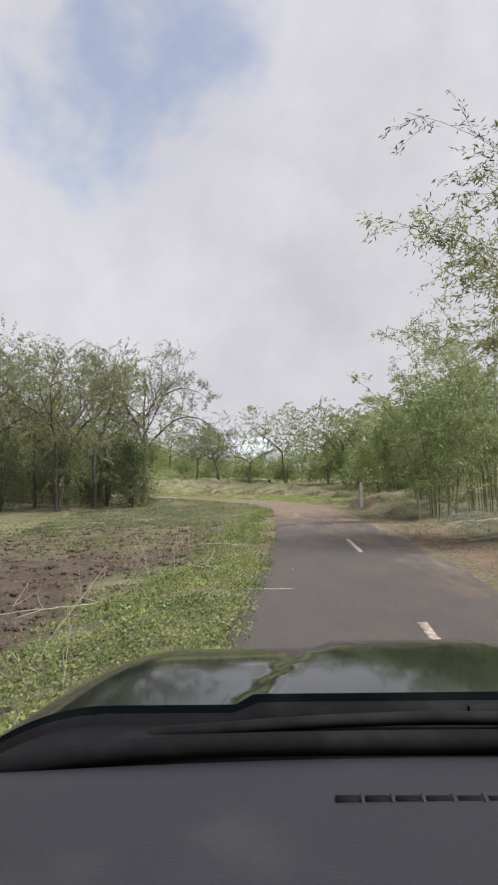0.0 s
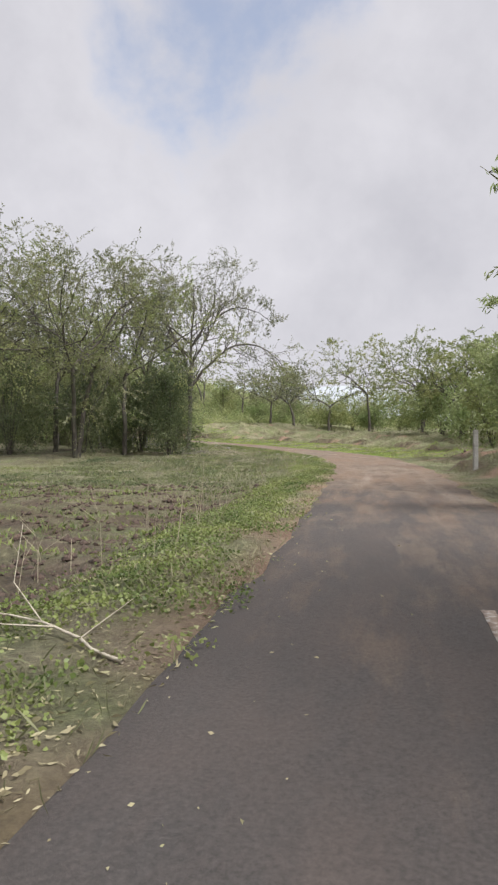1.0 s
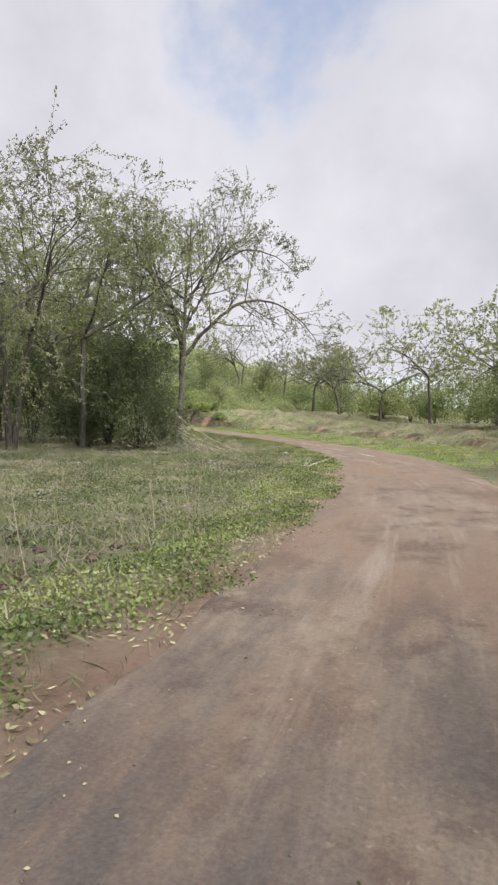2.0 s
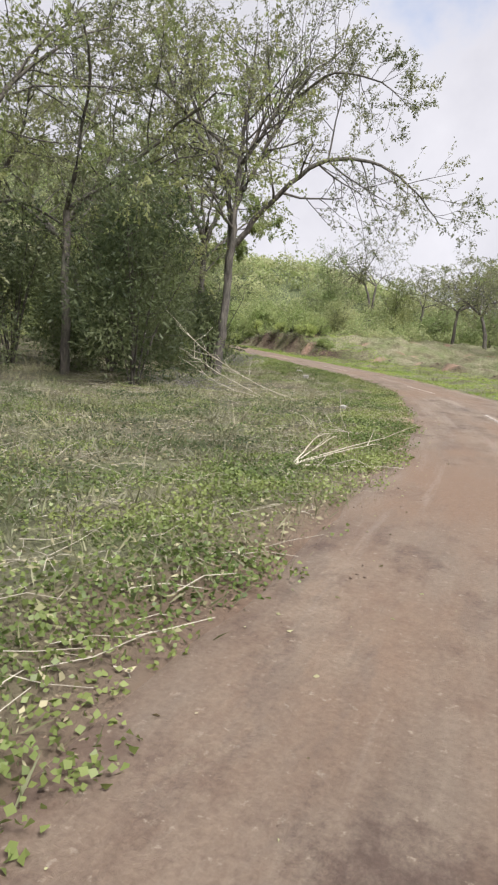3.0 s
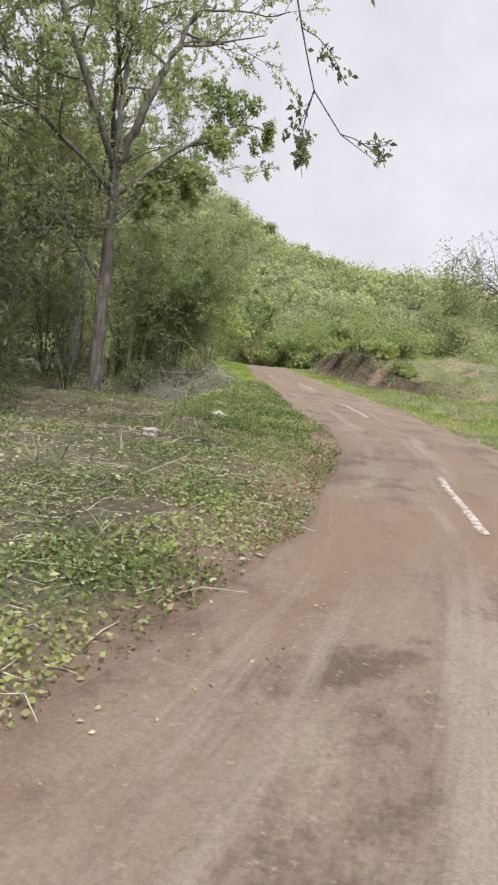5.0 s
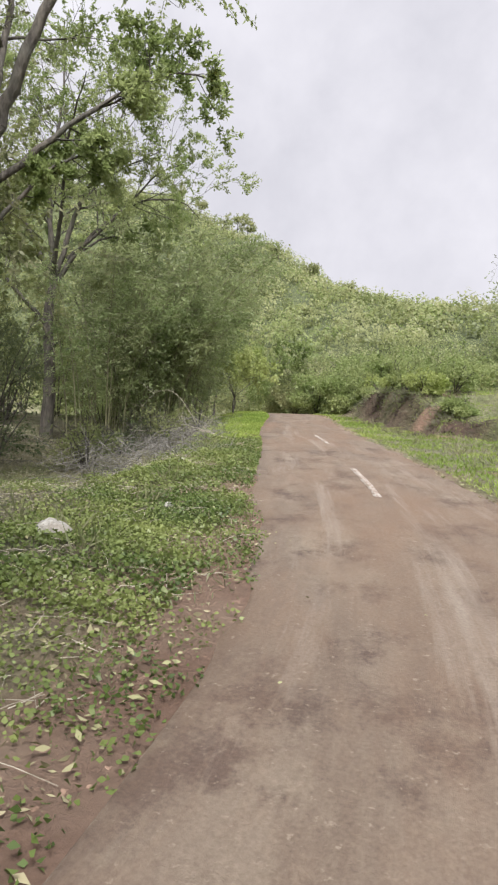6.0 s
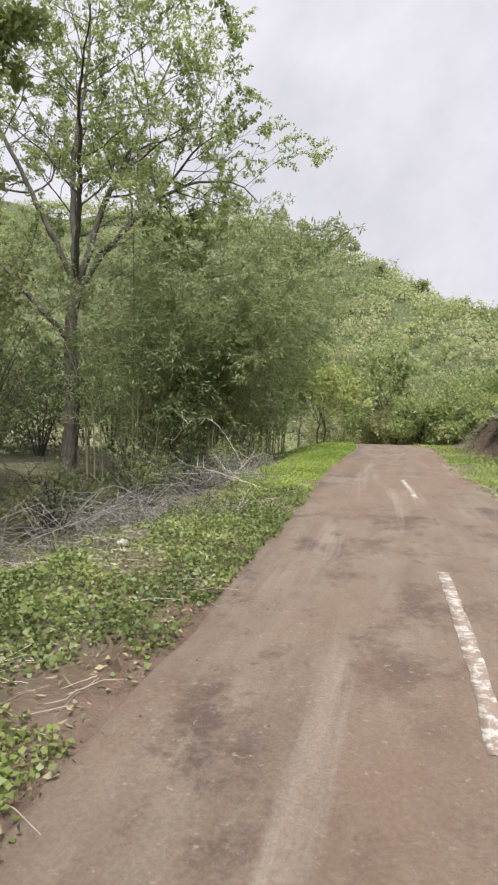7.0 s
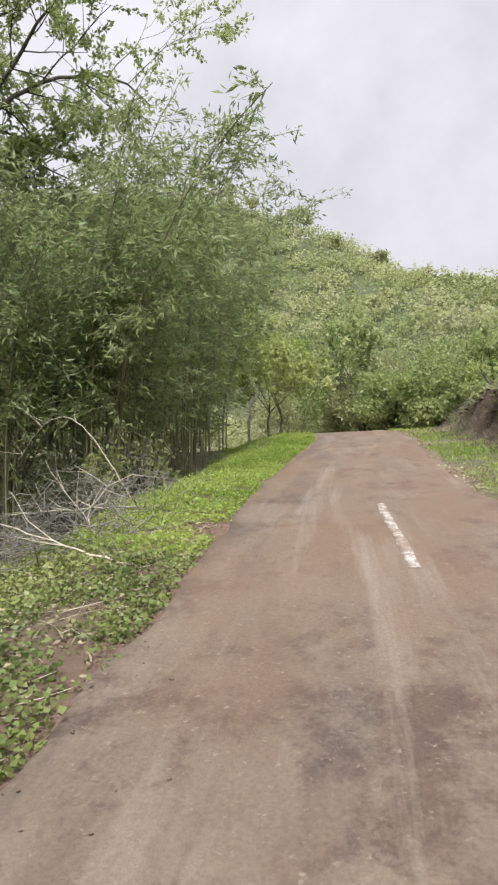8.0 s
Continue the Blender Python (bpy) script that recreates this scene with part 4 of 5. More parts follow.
tree((-19.8, 64.5), 1.9, 910, M_BARK_DARK, M_LEAF_GREEN, "thin-stemmed open shrub standing in the brushwood", per=6, size=0.06, stems=3, girth=0.010, spread=0.45, clear=0.25, last=3, kids=(3, 4), category="shrub", group="undergrowth")

# trees across the far side of the bend
FAR_TREE = "spreading thin-leaved tree at the far side of the field"
for k, (x, y, tall, leaf) in enumerate([(-2.0, 79.0, 12.0, M_LEAF_GREEN), (2.6, 74.0, 11.0, M_LEAF_GREEN), (-6.5, 83.0, 8.5, M_LEAF_YOUNG), (-10.5, 86.0, 8.0, M_LEAF_YOUNG), (-14.5, 92.0, 8.5, M_LEAF_YOUNG), (5.5, 66.0, 8.5, M_LEAF_GREEN),
                                         (7.0, 55.0, 8.0, M_LEAF_BAMBOO), (-27.0, 106.0, 10.5, M_LEAF_YOUNG), (-20.5, 103.0, 8.0, M_LEAF_YOUNG), (-17.0, 110.0, 9.0, M_LEAF_GREEN), (9, 48, 8.0, M_LEAF_GREEN), (11, 60, 9.0, M_LEAF_GREEN)]):
    tree((x, y), tall * 1.1, 500 + k, M_BARK_DARK, leaf, FAR_TREE, per=14 if leaf == M_LEAF_YOUNG else 24, size=0.13 if leaf == M_LEAF_YOUNG else 0.17, stems=2 if k % 2 else 1, spread=1.3, girth=0.13, clear=0.30, last=4, kids=(4, 4), rise=-0.02, flat=0.5, group="trees across the field")
for k, (x, y, tall, wide) in enumerate([(-30.5, 101.5, 8.0, 2.0), (-23.5, 104, 5.5, 2.6), (-12, 95, 3.5, 2.4), (-7, 90, 3.2, 2.6), (-2, 87, 3.4, 2.6), (3, 82, 4.2, 2.8), (-17, 98, 3.2, 2.4), (6, 74, 5.0, 3.0), (5.5, 60, 4.4, 2.6), (5.6, 50, 4.2, 2.4), (7.5, 44, 4.5, 2.6), (9, 37, 4.5, 2.6), (4.2, 68, 6.0, 3.0), (8.5, 64, 6.5, 3.2), (1.0, 86, 5.0, 3.2), (-4.5, 92, 4.0, 3.0), (11, 70, 6.5, 3.4), (-13, 104, 5.0, 4.0), (-7, 102, 5.2, 4.2), (-1, 99, 5.4, 4.2), (5, 95, 6.0, 4.2), (10, 88, 6.5, 4.4), (13, 80, 7.0, 4.4), (-19, 107, 4.6, 4.0), (14, 52, 5.5, 3.4)]):
    clump((x, y), tall, wide, 600 + k, M_LEAF_GREEN if k % 2 else M_LEAF_BAMBOO, "green shrub at the far edge of the field", count=2500, size=0.215, stems=8, lumps=12, narrow=0.5, group="far shrubs")

# shrubs behind the crest of the road
for k, (x, y, tall, wide) in enumerate([(-31.0, 84.2, 2.4, 1.6), (-33.6, 84.6, 2.6, 1.7), (-36.4, 85.6, 2.8, 1.8), (-28.6, 84.4, 2.6, 1.6), (-33.5, 86.5, 3.6, 1.9), (-37.5, 88.0, 4.5, 2.2), (-30.5, 88.0, 3.2, 1.8), (-41.5, 88.5, 4.2, 2.2), (-42.5, 79.5, 5.0, 2.2), (-36.0, 91.5, 4.0, 2.4), (-28.0, 90.5, 3.2, 2.0), (-46, 89, 4.5, 2.5), (-47, 78, 5, 2.5), (-31.5, 93, 3.8, 2.2), (-25.5, 93.5, 3.4, 2.0), (-42, 74, 5.5, 2.4), (-37.5, 76.0, 5.5, 2.0)]):
    clump((x, y), tall, wide, 700 + k, M_LEAF_FRESH if k % 3 != 2 else M_LEAF_HILL, "bright green broad-leaved shrub on the slope behind the road", count=4600, size=0.15, stems=9, lumps=14, narrow=0.6, group="shrubs behind the crest")


SLENDER = "slender lime green tree on the slope behind the road"
for k, (x, y, tall, girth) in enumerate([(-38.6, 81.0, 8.0, 0.06), (-35.8, 85.2, 6.0, 0.05), (-37.5, 78.0, 6.5, 0.055), (-34.6, 79.2, 4.6, 0.04), (-41.0, 84.5, 6.8, 0.05)]):
    tree((x, y), tall, 720 + k, M_BARK_DARK, M_LEAF_LIME if k != 1 else M_LEAF_FRESH, SLENDER, per=20, size=0.17, girth=girth, clear=0.22, last=4, kids=(4, 4), spread=0.75, group="shrubs behind the crest")


# plants hanging over the cut bank's edge
for k, (s_, wide) in enumerate([(80, 0.7), (82, 0.8), (84, 0.9), (86, 0.7), (88.5, 1.0), (91, 0.9), (94, 1.0), (97, 1.1), (83, 1.1), (89, 1.3)]):
    x_, y_ = beside(s_, float(terrace(s_)) + (0.9 if k < 8 else 2.4))
    clump((float(x_[0]), float(y_[0])), 0.7 + 0.35 * (k % 3), wide, 740 + k, M_LEAF_LIME if k % 2 else M_LEAF_FRESH, "leafy green plant overhanging the edge of the cut bank", count=1500, size=0.12, stems=7, lumps=7, narrow=0.5, low=0.05, group="plants on the bank")


# the scrub that covers the hillside, past counting
def hillside_scrub():
    """Bushes of uneven size, close by with small leaves and further off with coarser ones."""
    rng = np.random.default_rng(9)
    n = 12500
    x, y = rng.uniform(-150, 10, n), rng.uniform(24, 165, n)
    s, d = along(x, y)
    h = hill(x, y)
    far = np.hypot(x + 14, y - 62)
    keep = (h > 0.35) & (np.abs(d) > np.where(s > 100, 3.2, 7)) & (far > 21) & (far < 140) & ~((d > 0) & (d < np.where(s > 86, 4.5, 9)) & (s < 104))
    keep &= wave(x, y, 7, 81) + 0.6 * wave(x, y, 3.1, 82) + 1.3 * rng.random(n) > 0.1
    x, y, far = x[keep], y[keep], far[keep]
    at = np.stack([x, y, height(x, y)], 1)
    wide = rng.uniform(0.75, 1.4, len(x)) * rng.uniform(0.8, 1.75, len(x))
    tall = wide * rng.uniform(0.75, 1.35, len(x))
    tone = rng.random(len(x)) + 0.35 * wave(x, y, 16, 80)
    for near, per, lo, hi in ((True, 210, 0.10, 0.20), (False, 46, 0.23, 0.46)):
        zone_ = (far < 52) == near
        for pick, mat_, label in ((tone < 0.55, M_LEAF_HILL, "dense light green scrub covering the hillside"), ((tone >= 0.55) & (tone < 0.86), M_LEAF_FRESH, "mid-green bushes among the hillside scrub"), (tone >= 0.86, M_LEAF_GREEN, "darker green bushes among the hillside scrub")):
            k = np.flatnonzero(zone_ & pick)
            q = unit(rng.normal(size=(len(k), per, 3))) * rng.uniform(0.5, 1.0, (len(k), per, 1)) ** 0.35
            q *= 1 + 0.25 * np.sin(q[:, :, :1] * 4 + k[:, None, None]) * np.cos(q[:, :, 1:2] * 5 + 2 * k[:, None, None])
            q[:, :, 2] = np.abs(q[:, :, 2]) + 0.05
            p = at[k][:, None] + q * np.stack([wide[k], wide[k], tall[k]], 1)[:, None]
            out = unit(q + rng.normal(size=q.shape) * 0.33).reshape(-1, 3)
            aim = unit(np.cross(out, rng.normal(size=out.shape)))
            side = np.cross(out, aim)
            size = rng.uniform(lo, hi, (len(out), 1))
            p = p.reshape(-1, 3)
            v = np.stack([p - aim * size * 0.5, p + side * size * 0.34 + out * size * 0.1, p + aim * size * 0.5, p - side * size * 0.34 + out * size * 0.1], 1)
            ob = new("hillside_scrub", mesh_from("hillside_scrub", v.reshape(-1, 3), np.arange(4 * len(p)).reshape(-1, 4), mat_))
            tagged(ob, label=label, category="scrub", kind="stuff")


hillside_scrub()


# small trees along the hill's skyline
for k, (x, y, tall) in enumerate([(-108, 126, 4.5), (-102, 126, 3.6), (-97, 127, 4.0), (-92.5, 127, 4.4), (-90, 127, 3.4), (-83, 127.5, 2.2), (-76, 128, 3.0), (-69.5, 128, 2.8), (-63, 128, 2.0), (-55, 128, 1.8), (-118, 120, 5.0)]):
    tree((x, y), tall, 800 + k, M_BARK_DARK, M_LEAF_HILL, "small round-crowned tree on the hill's skyline", per=9, size=0.34, girth=0.07, clear=0.25, spread=1.1, last=3, kids=(4, 5), group="skyline trees")


# ---- verge growth, litter and small things ----
def stuff(name, v, f, mat_, label, category):
    return tagged(new(name, mesh_from(name, v, f, mat_)), label=label, category=category, kind="stuff")


def scatter(n, s_range, d_range, rng, mask=None):
    s, d = rng.uniform(*s_range, n), rng.uniform(*d_range, n)
    x, y = beside(s, d)
    keep = np.ones(n, bool) if mask is None else mask(s, d, x, y)
    return s[keep], d[keep], x[keep], y[keep]


def ground_places(x, y):
    return np.stack([x, y, height(x, y)], 1)


rng = np.random.default_rng(21)
# broad-leaved creeper on the left verge
s, d, x, y = scatter(250000, (-3, 66), (-5.0, -1.6), rng, lambda s, d, x, y: wave(x, y, 1.5, 31) * 0.7 + wave(x, y, 4.5, 32) * 0.5 + 0.55 - 0.75 * np.abs(d + np.interp(s, [0, 9, 15], [3.1, 3.0, 2.5]) + 0.3 * wave(x, y, 6, 33)) * np.interp(s, [0, 9, 15], [0.6, 0.65, 1.0]) + 0.7 * rng.random(len(s)) - np.interp(s, [0, 28, 34, 44, 48, 64, 68], [-0.3, -0.3, 0, 0, 0.55, 0.55, 0]) - 0.7 * ramp(d, -2.35, -1.95) * np.interp(s, [10, 14, 30, 34], [0, 1, 1, 0]) > 0.45)
p = ground_places(x, y)
p[:, 2] += rng.uniform(0.0, 1.0, len(p)) ** 1.4 * (0.06 + 0.11 * np.clip(wave(x, y, 0.8, 69), 0, 1))
a = rng.normal(size=p.shape)
a[:, 2] = np.abs(a[:, 2]) * 0.35
ll = rng.uniform(0.018, 0.036, len(p))
v, f = leaves(p, a, ll * 1.1, ll * 0.95, rng)
stuff("verge_creeper", v, f, M_CREEPER, "low green creeper with small broad leaves along the verge", "creeper")

# the same over the clearing inside the bend, mixed with dead leaves
s, d, x, y = scatter(270000, (36, 74), (-9, -1.15), rng, lambda s, d, x, y: (-d > left_edge(s) - 0.04 + 0.06 * wave(x, y, 0.7, 90)) & (wave(x, y, 1.9, 34) + wave(x, y, 6, 35) * 0.6 + rng.random(len(s)) * 0.9 - 0.3 * (d < -4.0) + 0.35 * np.exp(-((d + left_edge(s) + 0.5) / 0.6) ** 2) > 0.48))
p = ground_places(x, y)
p[:, 2] += rng.uniform(0.0, 1.0, len(p)) ** 1.5 * (0.07 + 0.10 * np.clip(wave(x, y, 0.9, 68), 0, 1))
a = rng.normal(size=p.shape)
a[:, 2] = np.abs(a[:, 2]) * 0.3
ll = rng.uniform(0.019, 0.041, len(p))
v, f = leaves(p, a, ll, ll * 0.7, rng)
stuff("clearing_weeds", v, f, M_CREEPER, "patchy green weeds on the clearing inside the bend", "weeds")
s, d, x, y = scatter(65000, (36, 80), (-11, -1.3), rng, lambda s, d, x, y: -d > left_edge(s))
p = ground_places(x, y)
p[:, 2] += rng.uniform(0.0, 0.04, len(p))
a = rng.normal(size=p.shape)
a[:, 2] *= 0.2
ll = rng.uniform(0.025, 0.07, len(p))
v, f = leaves(p, a, ll, ll * rng.uniform(0.12, 0.5, len(p)), rng)
s, d, x, y = scatter(16000, (2, 36), (-3.4, -1.7), rng, lambda s, d, x, y: (-d > left_edge(s) - 0.1) & (wave(x, y, 1.7, 92) + rng.random(len(s)) > 0.2))
q = ground_places(x, y)
q[:, 2] += 0.012
b = rng.normal(size=q.shape)
b[:, 2] *= 0.2
lq = rng.uniform(0.02, 0.07, len(q))
v2, f2 = leaves(q, b, lq, lq * rng.uniform(0.1, 0.4, len(q)), rng)
v, f = np.vstack([v, v2]), np.vstack([f, f2 + len(v)])
stuff("leaf_litter", v, f, M_LITTER, "dry brown leaf litter under the trees", "leaf litter")

# grass, thin and partly dry
s, d, x, y = scatter(120000, (14, 108), (-10, 13), rng, lambda s, d, x, y: (np.where(d < 0, -d - left_edge(s), d - right_edge(s)) > 0.12) & ~((d < -3.3) & (s < 31)) & (wave(x, y, 2.4, 36) + wave(x, y, 7, 37) + rng.random(len(s)) > 0.5) & ~((d < -2) & (s > 38) & (s < 72) & (rng.random(len(s)) > 0.25)))
p = ground_places(x, y)
tl = rng.uniform(0.05, 0.17, len(p))
v, f = blades(p, tl * 0.8, 0.006 + tl * 0.035, rng, lean=0.7)
stuff("verge_grass", v, f, M_GRASS, "short half-dry grass beside the road", "grass")
s, d, x, y = scatter(45000, (78, 100), (-4.6, -1.6), rng, lambda s, d, x, y: wave(x, y, 1.3, 61) + wave(x, y, 3.6, 62) + rng.random(len(s)) > 0.35)
s3, d3, x3, y3 = scatter(75000, (44, 104), (1.2, 7.5), rng, lambda s, d, x, y: (d > right_edge(s) + 0.1) & (wave(x, y, 1.7, 63) + wave(x, y, 4.6, 64) + rng.random(len(s)) > 0.0))
x, y = np.r_[x, x3], np.r_[y, y3]
p = ground_places(x, y)
tl = rng.uniform(0.05, 0.13, len(p))
v, f = blades(p, tl, 0.019, rng, lean=0.8)
stuff("bright_grass", v, f, M_LEAF_BRIGHT, "fresh bright green grass on the road's edge", "grass")
# lush patches of small-leaved creeper on the outer verge, bare earth between them
s, d, x, y = scatter(130000, (61, 92), (-4.4, -1.62), rng, lambda s, d, x, y: 0.8 * wave(x, y, 1.2, 65) + 0.7 * wave(x, y, 3.1, 66) + 0.35 * rng.random(len(s)) - 0.25 * (d + 2.4) ** 2 + 0.35 * ramp(s, 71, 75) > -0.10)
p = ground_places(x, y)
p[:, 2] += rng.uniform(0.0, 1.0, len(p)) ** 1.4 * (0.06 + 0.12 * np.clip(wave(x, y, 0.8, 70), 0, 1))
a = rng.normal(size=p.shape)
a[:, 2] = np.abs(a[:, 2]) * 0.35
ll = rng.uniform(0.018, 0.040, len(p))
v, f = leaves(p, a, ll * 1.15, ll, rng)
far_on = along(p[:, 0], p[:, 1])[0] > 75.2 + 1.2 * wave(p[:, 0], p[:, 1], 2.5, 67)
v = v.reshape(-1, 4, 3)
for part_of, mat_, label in ((far_on, M_LEAF_BRIGHT, "lush bright green creeper patches on the verge"), (~far_on, M_CREEPER, "dark green creeper in patches over bare soil")):
    n = int(part_of.sum())
    stuff("lush_creeper", v[part_of].reshape(-1, 3), np.arange(4 * n).reshape(n, 4), mat_, label, "creeper")
# grass and weeds along the field
s, d, x, y = scatter(95000, (0, 46), (-16, -1.72), rng, lambda s, d, x, y: (rng.random(len(s)) < np.where((d < -np.interp(s, [9, 15], [4.5, 3.3])) & (s < 31 + wave(x, y, 6, 39)), np.clip(0.05 + 0.18 * wave(x, y, 2.4, 38), 0.005, 1), np.clip(0.40 + 0.7 * wave(x, y, 3.4, 38), 0.02, 1))))
p = ground_places(x, y)
tl = rng.uniform(0.05, 0.18, len(p))
v, f = blades(p, tl, 0.005 + tl * 0.04, rng, lean=0.75)
stuff("field_grass", v, f, M_GRASS, "straggling pale grass at the field's edge", "grass")


# rows of young crop on the far part of the field
s = np.repeat(np.arange(19.5, 39, 1.25), 1100)
d = rng.uniform(-24, -3.8, len(s))
x, y = beside(s, d)
x, y = x + 0.5 * wave(x, y, 7, 77) + rng.normal(0, 0.10, len(s)), y + 0.5 * wave(x, y, 8, 78) + rng.normal(0, 0.10, len(s))
keep = wave(x, y, 3.2, 79) + rng.random(len(s)) > 0.1
p = ground_places(x[keep], y[keep])
tl = rng.uniform(0.05, 0.15, len(p))
v, f = blades(p, tl, tl * 0.24, rng, lean=0.8)
stuff("crop_rows", v, f, M_CREEPER, "rows of low green crop across the field", "crop rows")


# low dark weeds in drifts before the thicket
s, d, x, y = scatter(120000, (29, 50), (-13, -3.6), rng, lambda s, d, x, y: wave(x, y, 3.1, 94) + 0.6 * wave(x, y, 1.2, 95) + 0.9 * rng.random(len(s)) > 0.55)
p = ground_places(x, y)
p[:, 2] += rng.uniform(0.0, 1.0, len(p)) ** 1.4 * (0.05 + 0.16 * np.clip(wave(x, y, 1.1, 96), 0, 1))
a = rng.normal(size=p.shape)
a[:, 2] = np.abs(a[:, 2]) * 0.5
ll = rng.uniform(0.03, 0.06, len(p))
v, f = leaves(p, a, ll, ll * 0.55, rng)
stuff("low_weeds", v, f, M_LEAF_DARK, "low dark green weeds in drifts before the thicket", "weeds")
# dry tufts between the creeper and the thicket
s, d, x, y = scatter(560, (30, 50), (-12, -3.2), rng, lambda s, d, x, y: wave(x, y, 4.2, 93) + rng.random(len(s)) > 0.2)
p = np.repeat(ground_places(x, y), 30, axis=0)
p += rng.normal(size=p.shape) * np.array([0.13, 0.13, 0.0])
tl = rng.uniform(0.06, 0.26, len(p))
v, f = blades(p, tl, 0.006 + tl * 0.03, rng, lean=0.95)
stuff("dry_tufts", v, f, M_DRY_GRASS, "grey-green dry tufts before the thicket", "dry grass")
# tufts of weeds and taller grass on the banks
s, d, x, y = scatter(1100, (30, 112), (2.3, 17), rng)
s2, d2, x2, y2 = scatter(350, (34, 90), (-14, -2.6), rng)
p = ground_places(np.r_[x, x2], np.r_[y, y2])
p = np.repeat(p, 24, axis=0) + rng.normal(size=(24 * len(p), 3)) * np.array([0.10, 0.10, 0.0])
tl = rng.uniform(0.10, 0.38, len(p))
v, f = blades(p, tl, 0.006 + tl * 0.028, rng, lean=0.65)
stuff("weed_tufts", v, f, M_GRASS, "tufts of taller grass and weeds on the banks", "weeds")
# pale chips and bits of leaf on the near lane
s, d, x, y = scatter(2600, (9, 64), (-1.75, 1.7), rng, lambda s, d, x, y: rng.random(len(s)) < np.clip(0.9 * np.exp(-((d + 1.6) / 0.45) ** 2) + 0.06, 0, 1))
p = np.stack([x, y, rise(s) + 0.012], 1)
a = rng.normal(size=p.shape)
a[:, 2] = np.abs(a[:, 2]) * 0.1
ll = rng.uniform(0.010, 0.036, len(p))
v, f = leaves(p, a, ll, ll * 0.5, rng)
stuff("road_litter", v, f, M_LITTER, "scattered pale leaf bits along the road's edge", "leaf litter")
# dry grass hanging over the bank's upper edge, and dead leaves at the asphalt's right edge
s, d, x, y = scatter(9000, (77, 99), (0.15, 1.5), rng, lambda s, d, x, y: rng.random(len(s)) < np.exp(-((d - 0.55) / 0.45) ** 2))
d = terrace(s) + d + 0.22 * wave(*beside(s, terrace(s)), 6, 4)
p = ground_places(*beside(s, d))
a = rng.normal(size=p.shape) * 0.5 + np.stack(beside(s, d - 1.0) + (p[:, 2] + 0.45,), 1) - p
tl = rng.uniform(0.12, 0.34, len(p))
v, f = leaves(p, a, tl, 0.008 + tl * 0.03, rng, fold=0.05)
stuff("bank_fringe", v, f, M_DRY_GRASS, "dry grass hanging over the cut bank's edge", "dry grass")
s, d, x, y = scatter(9000, (60, 98), (1.0, 2.6), rng, lambda s, d, x, y: (d > right_edge(s) - 0.1) & (wave(x, y, 1.9, 97) + rng.random(len(s)) > 0.1) & (rng.random(len(s)) < np.exp(-((d - right_edge(s)) / 0.5) ** 2)))
p = ground_places(x, y)
p[:, 2] += 0.02
a = rng.normal(size=p.shape)
a[:, 2] *= 0.2
ll = rng.uniform(0.025, 0.08, len(p))
v, f = leaves(p, a, ll, ll * rng.uniform(0.15, 0.5, len(p)), rng)
stuff("edge_litter", v, f, M_LITTER, "pale dead leaves and straw along the asphalt's edge", "leaf litter")
# dry stubble and straw on the bare verge where the drive begins
s, d, x, y = scatter(16000, (5, 27), (1.45, 5.5), rng, lambda s, d, x, y: (wave(x, y, 2.1, 98) + 0.5 * wave(x, y, 0.8, 99) + rng.random(len(s)) > 0.25) & (d > right_edge(s) + 0.1))
p = ground_places(x, y)
a = rng.normal(size=p.shape)
a[:, 2] = np.abs(a[:, 2]) * 0.35 + 0.05
tl = rng.uniform(0.05, 0.22, len(p))
v, f = leaves(p, a, tl, 0.006 + tl * 0.03, rng, fold=0.05)
stuff("dry_stubble", v, f, M_DRY_GRASS, "dry stubble and straw on the bare verge", "dry grass")
# lumps of fallen earth at the foot of the cut bank
s = np.r_[rng.uniform(36, 104, 500), rng.uniform(78, 98, 900)]
d = terrace(s) + np.r_[rng.normal(0.1, 0.5, 500), rng.normal(-0.1, 0.3, 900)] + np.interp(s, [16, 30, 40, 76, 81], [0.15, 0.25, 1.1, 1.1, 0.22]) * wave(*beside(s, terrace(s)), 6, 4)
x, y = beside(s, d)
lumps_at = ground_places(x, y)


def rod(pts, r, rng, jitter=0.02):
    pts = np.asarray(pts, float) + rng.normal(size=np.shape(pts)) * jitter
    return pts, np.linspace(r, r * 0.5, len(pts))


def dry_stalks():
    rng = np.random.default_rng(51)
    s, d, x, y = scatter(120, (2, 40), (-4.9, -2.8), rng)
    p = ground_places(x, y)
    ln = []
    for q in p:
        h = rng.uniform(0.25, 0.95)
        o = rng.normal(size=2) * 0.3 * h
        ln.append(rod([q, q + [o[0] * 0.3, o[1] * 0.3, h * 0.55], q + [o[0], o[1], h]], rng.uniform(0.003, 0.006), rng, 0.015))
        if rng.random() < 0.5:
            m = q + [o[0] * 0.3, o[1] * 0.3, h * 0.55]
            ln.append(rod([m, m + np.r_[rng.normal(size=2) * 0.12, 0.2]], 0.004, rng, 0.01))
    v, f = tubes(ln, 4)
    stuff("dry_stalks", v, f, M_STRAW, "thin dry pale stalks standing along the field", "dry stalks")


dry_stalks()


